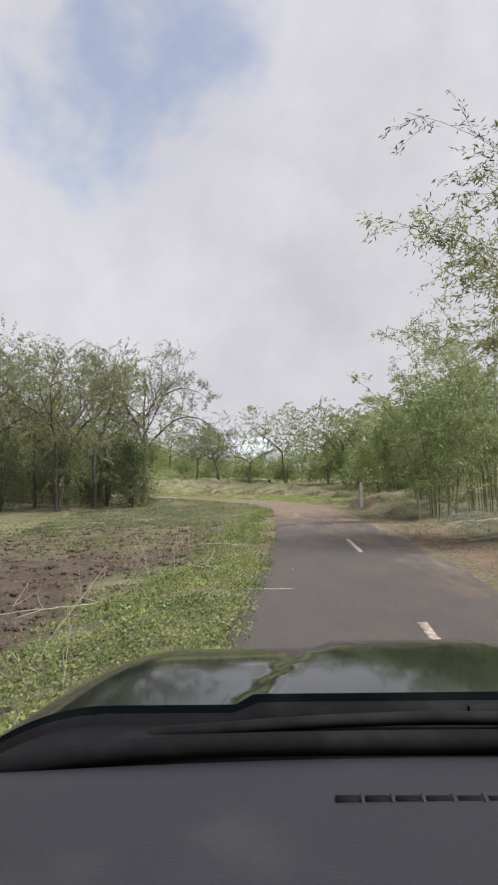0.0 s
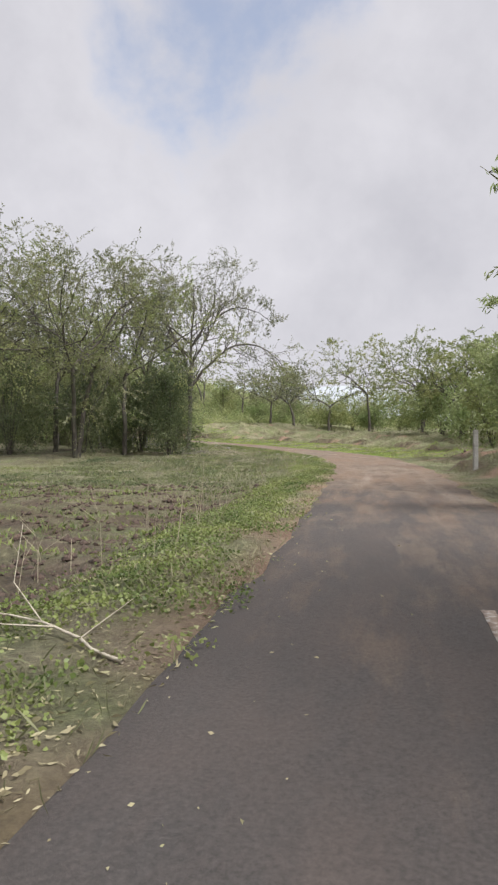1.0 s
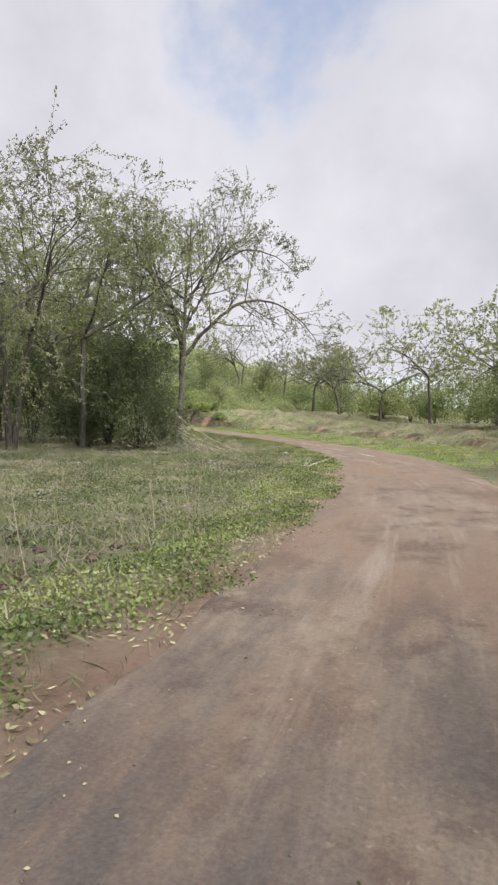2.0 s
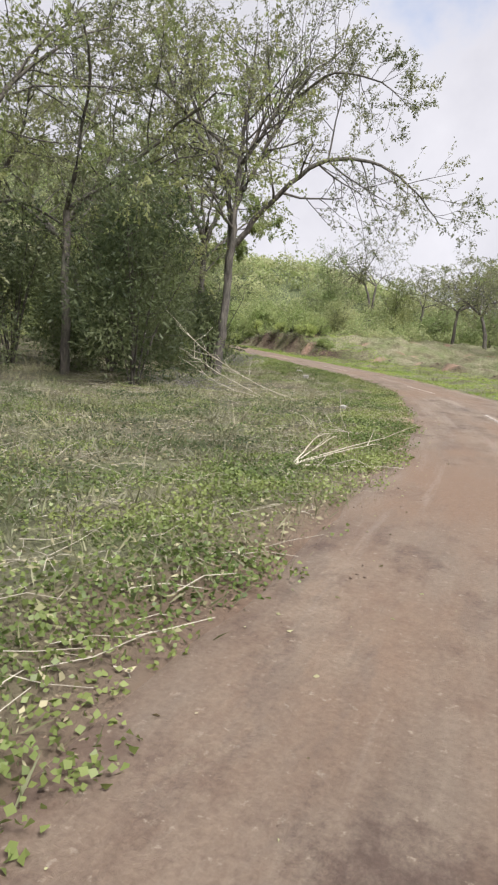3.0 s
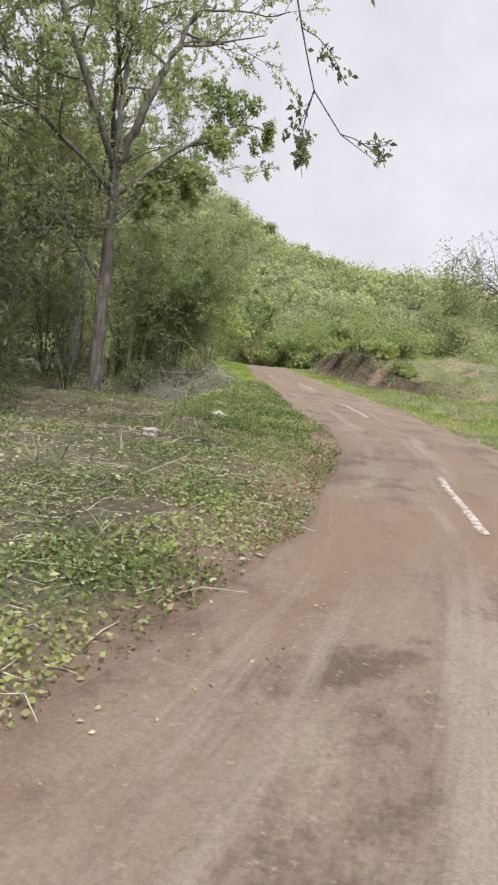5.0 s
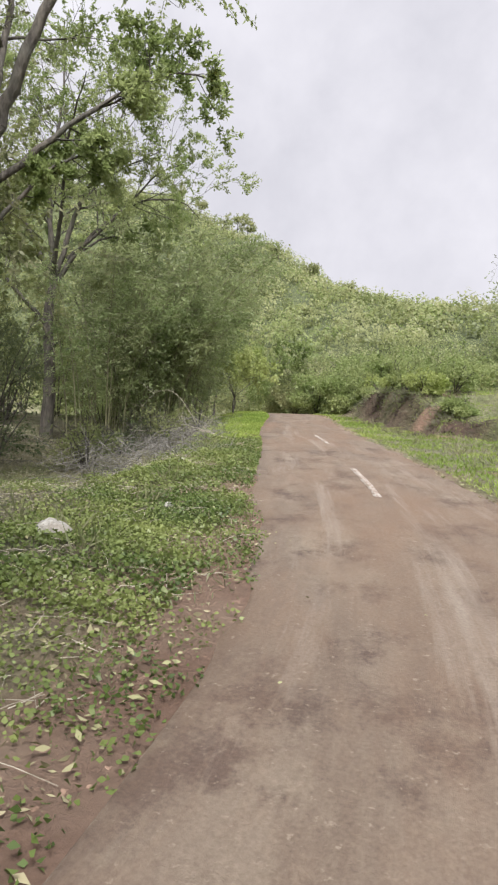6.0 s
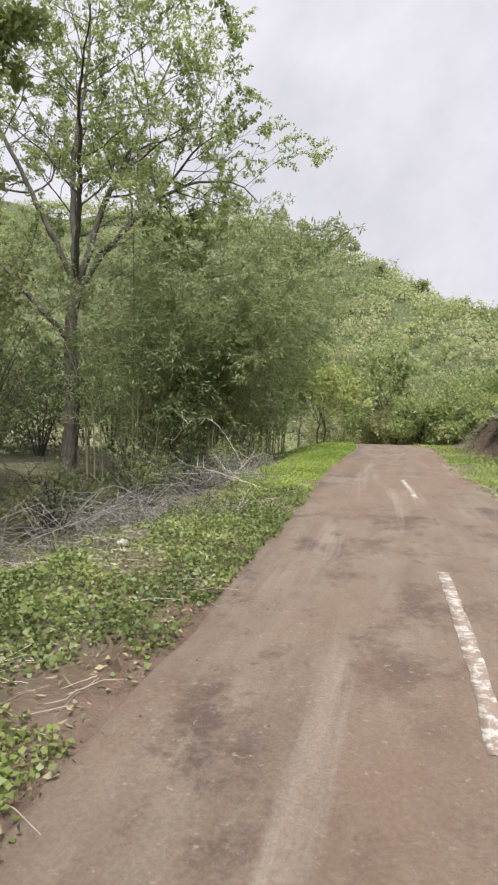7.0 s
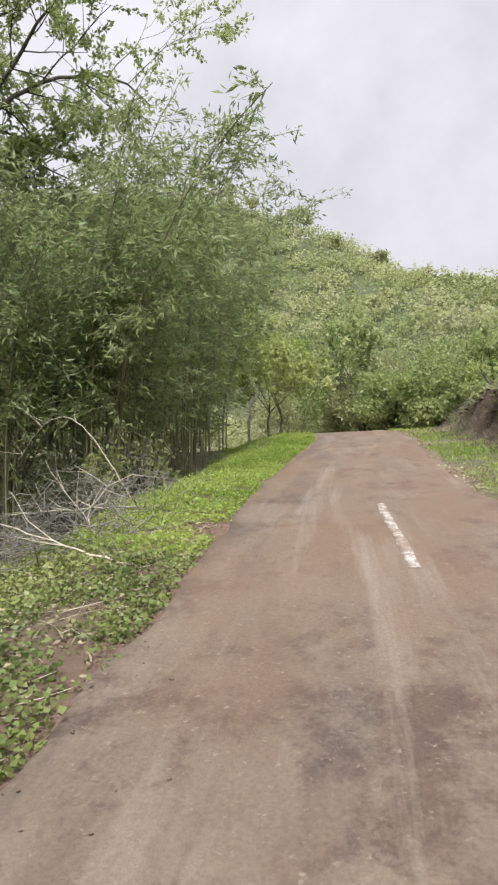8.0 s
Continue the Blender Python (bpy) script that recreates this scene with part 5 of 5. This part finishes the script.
def twig_litter():
    """Thin dry twigs and straw lying about the clearing."""
    rng = np.random.default_rng(53)
    s, d, x, y = scatter(11000, (34, 82), (-11, -1.6), rng, lambda s, d, x, y: (-d > left_edge(s) + 0.1) & (wave(x, y, 3.3, 91) + 1.2 * rng.random(len(s)) > 0.1))
    p = ground_places(x, y)
    ln = []
    for q in p:
        a, lg = rng.uniform(0, 6.28), rng.uniform(0.10, 0.45)
        o = np.array([math.cos(a), math.sin(a), rng.normal() * 0.12]) * lg
        ln.append(rod([q + [0, 0, 0.015], q + o * 0.5 + [0, 0, 0.03], q + o + [0, 0, 0.02]], rng.uniform(0.0015, 0.0045), rng, 0.012))
    v, f = tubes(ln, 3)
    stuff("twig_litter", v, f, M_DRY, "thin dry twigs and straw strewn over the clearing", "twigs")


twig_litter()


def clods():
    """Broken lumps of the ploughed field: small uneven six-sided stones of earth."""
    rng = np.random.default_rng(52)
    octa = np.array([(1, 0, 0), (0, 1, 0), (-1, 0, 0), (0, -1, 0), (0, 0, 1), (0, 0, -1)], float)
    tri = np.array([(0, 1, 4), (1, 2, 4), (2, 3, 4), (3, 0, 4), (1, 0, 5), (2, 1, 5), (3, 2, 5), (0, 3, 5)])
    s, d, x, y = scatter(15000, (-2, 31), (-17, -3.2), rng, lambda s, d, x, y: wave(x, y, 2.2, 41) + rng.random(len(s)) > 0.4)
    for name, p, label in (("ploughed_clods", ground_places(x, y), "dark brown clods of the ploughed field"), ("bank_rubble", lumps_at, "lumps of red-brown earth fallen from the bank")):
        r = rng.uniform(0.02, 0.085, (len(p), 1, 1)) * rng.uniform(0.6, 1.4, (len(p), 6, 1))
        v = p[:, None] + octa[None] * r * np.array([1, 1, 0.7]) + rng.normal(size=(len(p), 6, 3)) * 0.012
        f = (tri[None] + 6 * np.arange(len(p))[:, None, None]).reshape(-1, 3)
        stuff(name, v.reshape(-1, 3), f, M_CLOD, label, "earth clods")


clods()


def road_crumbs():
    """Crumbs of mud that tyres left on the asphalt, most of them along its edges."""
    rng = np.random.default_rng(61)
    octa = np.array([(1, 0, 0), (0, 1, 0), (-1, 0, 0), (0, -1, 0), (0, 0, 1), (0, 0, -1)], float)
    tri = np.array([(0, 1, 4), (1, 2, 4), (2, 3, 4), (3, 0, 4), (1, 0, 5), (2, 1, 5), (3, 2, 5), (0, 3, 5)])
    n = 3600
    s = rng.uniform(24, 92, n)
    d = np.where(rng.random(n) < 0.72, rng.choice([-1, 1], n) * (HALF_ROAD - np.abs(rng.normal(0, 0.3, n))), rng.uniform(-0.9, 0.9, n) * HALF_ROAD)
    x, y = beside(s, d)
    keep = wave(x, y, 2.4, 62) + 0.6 * rng.random(n) > 0.35
    x, y, s = x[keep], y[keep], s[keep]
    n = len(x)
    p = np.c_[x, y, rise(s) + 0.010 + 0.006 * wave(x, y, 3.2, 14)]
    r = 0.003 + 0.008 * rng.random((n, 1, 1)) ** 2 * rng.uniform(0.4, 1.6, (n, 6, 1))
    v = p[:, None] + octa[None] * r * np.array([1, 1, 0.4]) + rng.normal(size=(n, 6, 3)) * 0.0025
    f = (tri[None] + 6 * np.arange(n)[:, None, None]).reshape(-1, 3)
    stuff("mud_crumbs", v.reshape(-1, 3), f, M_CRUMB, "small crumbs of dried mud scattered on the road", "mud crumbs")


road_crumbs()


def branch_thing(name, at, points, r, seed, label, category="branch", mat_=None, twigs_=4, group="", crooked=1.0):
    """A fallen branch with side twigs, lying on the ground."""
    rng = np.random.default_rng(seed)
    z0 = float(height(at[0], at[1])[0])
    root = thing(name, (at[0], at[1], z0), label=label, category=category, group=group)
    main = spline(points, 0.12)
    main[1:-1] += np.cumsum(rng.normal(size=main[1:-1].shape), axis=0) * 0.006 * crooked + rng.normal(size=main[1:-1].shape) * 0.006 * crooked
    ln = [(main, np.linspace(r, r * 0.35, len(main)))]
    for _ in range(twigs_):
        k = rng.integers(len(main) // 4, len(main) - 1)
        d = unit(main[k + (1 if k + 1 < len(main) else 0)] - main[k - 1]) + rng.normal(size=3) * 0.7
        d[2] = abs(d[2]) * 0.8
        lg = rng.uniform(0.25, 0.7)
        tw = np.array([main[k], main[k] + unit(d) * lg * 0.5, main[k] + unit(d + rng.normal(size=3) * 0.2) * lg])
        ln.append((tw, np.linspace(r * 0.5, r * 0.2, 3)))
    for k, l in enumerate(ln):
        v, f = tubes([l], 5)
        child("twig" if k else "stem", mesh_from("twig", v, f, mat_ or M_DRY, smooth=True), root)
    return root


def brush_heap(at, wide, tall, count, seed, label, mat_=None):
    """A heap of cut brushwood: tangled curved sticks."""
    rng = np.random.default_rng(seed)
    root = thing("brush_heap", (at[0], at[1], float(height(at[0], at[1])[0])), label=label, category="brushwood", group="brush heaps")
    ln = []
    for k in range(count):
        c = np.r_[rng.normal(size=2).clip(-1.3, 1.3) * wide * 0.4, 0.02 + tall * rng.random() * 0.6]
        d = unit(np.r_[rng.normal(size=2), rng.normal() * 0.45])
        lg = rng.uniform(0.4, 1.0) * wide * 0.8
        q = np.array([c - d * lg * 0.5, c + rng.normal(size=3) * 0.2, c + d * lg * 0.5 + np.r_[rng.normal(size=2) * 0.15, 0]])
        q[:, 2] = np.clip(q[:, 2], 0.01, tall * 1.2)
        q = spline(q, 0.15)
        r = rng.uniform(0.0022, 0.007)
        v, f = tubes([(q, np.linspace(r, r * 0.5, len(q)))], 4)
        child("stick", mesh_from("stick", v, f, mat_ or M_TWIG, smooth=True), root)


brush_heap((-18.6, 64.3), 1.5, 0.55, 130, 61, "heap of dry grey cut branches on the verge")
brush_heap((-21.5, 66.8), 1.7, 0.6, 140, 62, "heap of dry grey cut branches on the verge")
brush_heap((-23.0, 68.3), 1.2, 0.6, 90, 63, "heap of dry pale twigs beside bright grass")
for k, (s_, d_, wide, tall, n) in enumerate([(70.3, -4.2, 1.9, 0.95, 120), (73.6, -5.3, 2.0, 1.0, 120), (80.6, -5.2, 1.8, 1.1, 100)]):
    x_, y_ = beside(s_, d_)
    brush_heap((float(x_[0]), float(y_[0])), wide, tall, n, 161 + k, "loose heap of dry grey brushwood in the ditch")
brush_heap((-11.2, 49.3), 1.4, 0.45, 90, 64, "heap of dry cut stems at the thicket's foot")
brush_heap((4.6, 16.5), 1.8, 0.35, 90, 65, "scattered dry brush on the bare verge")
brush_heap((4.9, 21.0), 1.5, 0.3, 70, 66, "scattered dry brush on the bare verge")
branch_thing("fallen_branch", (-22.3, 68.0), [(1.1, 1.2, 0.05), (0.3, 0.35, 0.12), (-0.6, -0.6, 0.1), (-1.3, -1.5, 0.06)], 0.014, 71, "pale bare fallen branch lying along the verge", twigs_=9)
branch_thing("fallen_branch", (-20.4, 66.4), [(0.8, 0.7, 0.05), (0, 0, 0.35), (-0.9, -0.4, 0.5)], 0.012, 72, "pale bare fallen branch on the brush heap", twigs_=7)
branch_thing("fallen_branch", (-9.2, 49.2), [(0.9, 0.7, 0.02), (0, 0, 0.45), (-1.2, -0.6, 1.2), (-2.2, -0.9, 2.1)], 0.013, 73, "long pale broken branch leaning from the thicket", twigs_=12)
branch_thing("fallen_branch", (-9.8, 48.6), [(1.1, 0.3, 0.02), (0, 0, 0.5), (-1.2, -0.2, 1.1)], 0.011, 74, "long pale broken branch leaning from the thicket", twigs_=9)
branch_thing("fallen_branch", (-9.5, 48.2), [(0.8, 0.6, 0.02), (0, 0, 0.3), (-1.0, -0.5, 0.9)], 0.010, 86, "long pale broken branch leaning from the thicket", twigs_=7)
branch_thing("fallen_branch", (-4.3, 43.5), [(0.5, 0.3, 0.03), (0, 0, 0.06), (-0.5, -0.25, 0.04)], 0.012, 75, "bundle of pale dry twigs at the road's edge", twigs_=9)
# a fan of cut sticks at the road's edge
for k, (dx, dy, dz) in enumerate([(-0.03, 0.72, 0.26), (0.11, 0.86, 0.24), (0.43, 1.82, 0.2), (0.39, 1.35, 0.14), (0.97, 0.71, 0.01)]):
    branch_thing("fallen_branch", (-3.72, 40.53), [(0, 0, 0.03), (dx * 0.5, dy * 0.5, dz * 0.55 + 0.03), (dx, dy, dz + 0.03)], 0.010, 87 + k, "pale straight stick in a fan at the road's edge", twigs_=1, group="cut sticks", crooked=0.5)
branch_thing("fallen_branch", (-1.95, 11.55), [(0.45, -0.9, 0.04), (0.2, -0.3, 0.10), (0, 0, 0.09), (-0.45, 0.75, 0.05)], 0.009, 77, "bent dry stick on the grass verge", twigs_=2)
branch_thing("fallen_branch", (-1.9, 15.0), [(0.7, -0.4, 0.02), (0, 0, 0.04), (-0.8, 0.1, 0.03)], 0.012, 78, "dry stick on the grass verge", twigs_=3)
branch_thing("fallen_branch", (-3.4, 10.0), [(1.0, 0.9, 0.02), (0, 0, 0.05), (-1.2, -0.8, 0.03)], 0.012, 79, "long dry stick on the grass verge", twigs_=3)
branch_thing("fallen_branch", (5.0, 19.0), [(1.2, 0.5, 0.08), (0, 0, 0.1), (-1.3, -0.6, 0.04)], 0.02, 80, "long dry bamboo cane lying on the verge", twigs_=2)
branch_thing("fallen_branch", (4.2, 14.6), [(1.3, 0.9, 0.08), (0, 0, 0.1), (-1.0, -0.4, 0.04)], 0.018, 81, "long dry bamboo cane lying on the verge", twigs_=2)
branch_thing("fallen_branch", (-24.0, 68.6), [(0.5, 0.3, 0.02), (0.1, 0.0, 0.8), (-0.4, -0.3, 1.45), (-1.0, -0.6, 1.5), (-1.5, -0.9, 0.9)], 0.011, 83, "pale dead branch arching out of the brush", twigs_=8)
branch_thing("fallen_branch", (-22.6, 67.6), [(0.3, 0.2, 0.05), (0.0, 0.0, 0.4), (-0.2, -0.3, 0.95)], 0.010, 84, "pale dead branch standing in the brush", twigs_=7)
branch_thing("fallen_branch", (-21.8, 67.2), [(0.3, 0.3, 0.05), (0.1, 0.2, 0.35), (0.2, 0.5, 0.8)], 0.012, 85, "pale dead branch standing in the brush", twigs_=6)
# a straight stick lying across the near lane
branch_thing("stick", (-0.76, 8.93), [(0.40, -0.06, 0.035), (0, 0, 0.038), (-0.42, 0.06, 0.035)], 0.009, 82, "straight pale stick lying across the asphalt", category="stick", twigs_=0, crooked=0.15)


def stone(at, size, seed, label):
    bm = bmesh.new()
    bmesh.ops.create_icosphere(bm, subdivisions=2, radius=size)
    rng = np.random.default_rng(seed)
    k = rng.uniform(0, 6, 3)
    for vert in bm.verts:
        c = vert.co / size
        vert.co *= 1 + 0.22 * math.sin(3 * c.x + k[0]) * math.cos(2.3 * c.y + k[1]) + 0.12 * math.sin(5 * c.z + k[2])
        vert.co.z *= 0.65
    me = bpy.data.meshes.new("stone")
    bm.to_mesh(me)
    bm.free()
    me.materials.append(M_STONE)
    ob = new("stone", me)
    ob.matrix_world = pose(at[0], at[1], float(height(at[0], at[1])[0]) + size * 0.35, 0, 0, seed * 40)
    tagged(ob, label=label, category="stone", group="stones")


for k, (x, y, size) in enumerate([(-12.5, 58.8, 0.16), (-10.9, 56.0, 0.11), (-3.3, 35.0, 0.07), (-6.0, 47.5, 0.08), (-16.6, 63.1, 0.06), (-13.2, 60.5, 0.06)]):
    stone((x, y), size, k + 1, "pale rounded stone lying in the weeds")


def post(at):
    bm = bmesh.new()
    bmesh.ops.create_cube(bm, size=1)
    bmesh.ops.scale(bm, vec=(0.14, 0.12, 1.3), verts=bm.verts)
    bmesh.ops.bevel(bm, geom=bm.edges[:], offset=0.015, segments=2, affect="EDGES")
    bmesh.ops.translate(bm, vec=(0, 0, 0.6), verts=bm.verts)
    root = thing("boundary_post", (at[0], at[1], float(height(at[0], at[1])[0])), turn=12, label="weathered grey concrete post beside the road", category="post")
    part("shaft", bm, M_CONCRETE, root, smooth=False)


post((2.62, 32.2))


# ---- the car, standing where the drive begins ----
def surface(xs, ys, zf):
    """A thick sheet over a grid: the top follows zf, the underside lies 2 cm below."""
    X, Y = np.meshgrid(xs, ys)
    Z = zf(X, Y)
    n, k = len(xs), len(ys)
    top = np.stack([X.ravel(), Y.ravel(), Z.ravel()], 1)
    i = np.arange(k - 1)[:, None] * n + np.arange(n - 1)[None]
    f = np.stack([i, i + 1, i + n + 1, i + n], -1).reshape(-1, 4)
    low = top - [0, 0, 0.02]
    rim = np.r_[np.arange(n), np.arange(n - 1, n * k, n)[1:], np.arange(n * k - 2, n * (k - 1) - 1, -1), np.arange(n * (k - 2), 0, -n)]
    m, o = len(rim), 2 * n * k
    a = np.arange(m)
    sides = np.stack([(a + 1) % m + o, a + o, a + o + m, (a + 1) % m + o + m], -1)
    return np.vstack([top, low, top[rim], low[rim]]), np.vstack([f, f[:, ::-1] + n * k, sides])


def box(x0, x1, y0, y1, z0, z1, r=0.01):
    bm = bmesh.new()
    bmesh.ops.create_cube(bm, size=1)
    bmesh.ops.scale(bm, vec=(x1 - x0, y1 - y0, z1 - z0), verts=bm.verts)
    bmesh.ops.translate(bm, vec=((x0 + x1) / 2, (y0 + y1) / 2, (z0 + z1) / 2), verts=bm.verts)
    if r:
        bmesh.ops.bevel(bm, geom=bm.edges[:], offset=r, segments=2, affect="EDGES")
    return bm


def car(at, turn):
    root = thing("car", at, turn, label="small dark green car with grey dashboard standing on the road", category="car")
    xs = np.linspace(-0.93, 0.93, 61)

    def hood_z(X, Y):
        u = np.clip((Y - 1.19) / 1.03, 0, 1)
        z = 1.000 - 0.065 * u - 0.10 * u**3
        z -= 0.17 * np.clip((np.abs(X) - 0.60) / 0.36, 0, 1) ** 2
        crest = 0.35 - 0.22 * u
        return z + 0.018 * (1 - ramp(np.abs(X), crest - 0.012, crest + 0.012)) - 0.008

    v, f = surface(xs, np.linspace(1.19, 2.22, 30), hood_z)
    child("bonnet", mesh_from("bonnet", v, f, M_PANEL, smooth=True), root, "dark green bonnet with two creases")
    # the louvred strip between bonnet and windscreen
    v, f = surface(xs, np.linspace(1.0, 1.21, 10), lambda X, Y: 0.968 - 0.17 * np.clip((np.abs(X) - 0.60) / 0.36, 0, 1) ** 2 + 0.012 * np.sin((Y - 0.93) * 14))
    child("cowl", mesh_from("cowl", v, f, M_RUBBER, smooth=True), root, "black plastic strip at the windscreen's foot")
    q = np.array([(x, 1.20, float(hood_z(np.array([x]), np.array([1.19]))[0]) - 0.045) for x in np.linspace(-0.93, 0.93, 41)])
    v, f = tubes([(q, np.full(41, 0.035))], 8)
    child("bonnet_seal", mesh_from("bonnet_seal", v, f, M_RUBBER, smooth=True), root, "black rubber seal under the bonnet's rear edge")
    ln = [(spline([(-0.50, 1.10, 0.975), (-0.1, 1.12, 0.99), (0.42, 1.10, 0.99)], 0.1), None), (spline([(0.02, 1.15, 0.99), (0.4, 1.16, 0.99), (0.70, 1.12, 0.96)], 0.1), None)]
    for pts, _ in ln:
        v, f = tubes([(pts, np.full(len(pts), 0.011))], 6)
        child("wiper", mesh_from("wiper", v, f, M_RUBBER, smooth=True), root, "black wiper blade at rest")
    # dashboard
    v, f = surface(np.linspace(-0.80, 0.80, 40), np.linspace(0.34, 1.0, 22), lambda X, Y: 0.985 + 0.012 * np.cos(X * 3) - 0.10 * np.clip((0.62 - Y) / 0.28, 0, 1) ** 2 - 0.02 * np.clip((Y - 0.86) / 0.14, 0, 1) ** 2)
    dash = child("dashboard", mesh_from("dashboard", v, f, M_DASH, smooth=True), root, "grey grained plastic dashboard top")
    for k in range(14):
        x = -0.200 + k * 0.036
        part("vent_slot", box(x - 0.0145, x + 0.0145, 0.824, 0.838, 0.985, 0.9975, 0.001), M_RUBBER, dash, "dark demister slot")
        part("vent_fin", box(x + 0.0155, x + 0.0195, 0.822, 0.841, 0.985, 0.9995, 0.001), M_DASH, dash)
    q = spline([(-0.80, 0.99, 0.955), (-0.4, 1.01, 0.99), (0.4, 1.01, 0.99), (0.80, 0.99, 0.955)], 0.08)
    v, f = tubes([(q, np.full(len(q), 0.017))], 8)
    child("windscreen_seal", mesh_from("windscreen_seal", v, f, M_RUBBER, smooth=True), root, "black rubber seal at the windscreen's foot")
    v, f = surface(np.linspace(-0.72, 0.72, 30), np.linspace(0.30, 0.35, 6), lambda X, Y: 0.875 + 0.012 * np.cos(X * 3) + 0 * Y)
    child("trim_band", mesh_from("trim_band", v, f, M_BAND, smooth=True), root, "dark trim band below the dashboard top")
    lower = part("lower_dashboard", box(-0.72, 0.72, 0.16, 0.42, 0.45, 0.86, 0.05), M_BEIGE, root, "beige lower dashboard")
    for x in (-0.6, 0.6):
        bm = bmesh.new()
        bmesh.ops.create_cone(bm, cap_ends=True, segments=28, radius1=0.06, radius2=0.05, depth=0.04, matrix=pose(x, 0.15, 0.74, 90))
        vent = part("air_vent", bm, M_BAND, lower, "round black air vent")
        ring = [(x + 0.066 * math.cos(a), 0.128, 0.74 + 0.066 * math.sin(a)) for a in np.linspace(0, 2 * math.pi, 33)]
        v, f = tubes([(ring, np.full(33, 0.012))], 8)
        child("bezel", mesh_from("bezel", v, f, M_BEIGE, smooth=True), vent, "beige ring round the air vent")
    # body
    part("floor_pan", box(-0.80, 0.80, -2.2, 2.05, 0.22, 0.34, 0.03), M_RUBBER, root)
    for sx in (-1, 1):
        part("door", box(min(sx * 0.84, sx * 0.77), max(sx * 0.84, sx * 0.77), -0.95, 0.35, 0.30, 0.94, 0.03), M_PANEL, root, "dark green front door")
        part("rear_door", box(min(sx * 0.84, sx * 0.77), max(sx * 0.84, sx * 0.77), -1.85, -0.97, 0.30, 0.94, 0.03), M_PANEL, root, "dark green rear door")
        part("wing", box(min(sx * 0.885, sx * 0.80), max(sx * 0.885, sx * 0.80), 0.37, 2.19, 0.50, 0.77, 0.03), M_PANEL, root, "dark green front wing")
        for pts in ([(sx * 0.84, 0.98, 0.92), (sx * 0.72, 0.5, 1.27), (sx * 0.60, 0.10, 1.51)], [(sx * 0.79, -0.96, 0.94), (sx * 0.66, -0.99, 1.5)], [(sx * 0.79, -2.1, 0.94), (sx * 0.62, -1.75, 1.48)]):
            q = spline(pts, 0.1)
            v, f = tubes([(q, np.full(len(q), 0.035))], 8)
            child("pillar", mesh_from("pillar", v, f, M_BEIGE, smooth=True), root, "beige-lined windscreen pillar")
        for y in (1.35, -1.45):
            bm = bmesh.new()
            bmesh.ops.create_cone(bm, cap_ends=True, segments=32, radius1=0.29, radius2=0.29, depth=0.18, matrix=pose(sx * 0.72, y, 0.29, 0, 90))
            bmesh.ops.bevel(bm, geom=[e for e in bm.edges if len(e.link_faces) == 2 and e.calc_face_angle(0) > 1], offset=0.03, segments=3, affect="EDGES")
            wheel = part("wheel", bm, M_RUBBER, root, "black rubber tyre")
            bm = bmesh.new()
            bmesh.ops.create_cone(bm, cap_ends=True, segments=28, radius1=0.18, radius2=0.15, depth=0.05, matrix=pose(sx * 0.80, y, 0.29, 0, 90 * sx))
            part("rim", bm, M_METAL, wheel, "silver wheel rim")
    part("front_bumper", box(-0.82, 0.82, 2.14, 2.30, 0.30, 0.78, 0.06), M_PANEL, root, "dark green front bumper")
    part("tailgate", box(-0.80, 0.80, -2.26, -2.08, 0.34, 0.94, 0.05), M_PANEL, root, "dark green tailgate")
    v, f = surface(np.linspace(-0.64, 0.64, 24), np.linspace(-1.85, 0.10, 24), lambda X, Y: 1.56 - 0.07 * (X / 0.64) ** 2 - 0.05 * np.clip((Y + 0.3) / 0.4, 0, 1) ** 2 - 0.06 * np.clip((-1.1 - Y) / 0.75, 0, 1) ** 2)
    child("roof", mesh_from("roof", v, f, M_PANEL, smooth=True), root, "dark green roof")
    return root


CAR_TURN = -0.3
car_at = (0.005, 0.11, 0.0)
car(car_at, CAR_TURN)


def tub(at):
    """A white beaker with a lime-green rim, in the car by the driver."""
    root = thing("beaker", at, 15, label="white plastic beaker with a lime green rim band", category="beaker")
    for nm, lo, hi, mat_, lab in (("cup", 0.0, 0.13, M_WHITE, ""), ("rim_band", 0.13, 0.142, M_LIME, "lime green rim band"), ("lid", 0.142, 0.165, M_WHITE, "white rounded lid")):
        bm = bmesh.new()
        r = 0.044 if nm != "cup" else 0.037
        bmesh.ops.create_cone(bm, cap_ends=True, segments=36, radius1=r, radius2=0.044 if nm != "lid" else 0.038, depth=hi - lo, matrix=Matrix.Translation((0, 0, (lo + hi) / 2)))
        bmesh.ops.bevel(bm, geom=[e for e in bm.edges if len(e.link_faces) == 2 and e.calc_face_angle(0) > 1], offset=0.004, segments=2, affect="EDGES")
        part(nm, bm, mat_, root, lab)


tub((0.1, 0.11 + 0.22, 0.862))
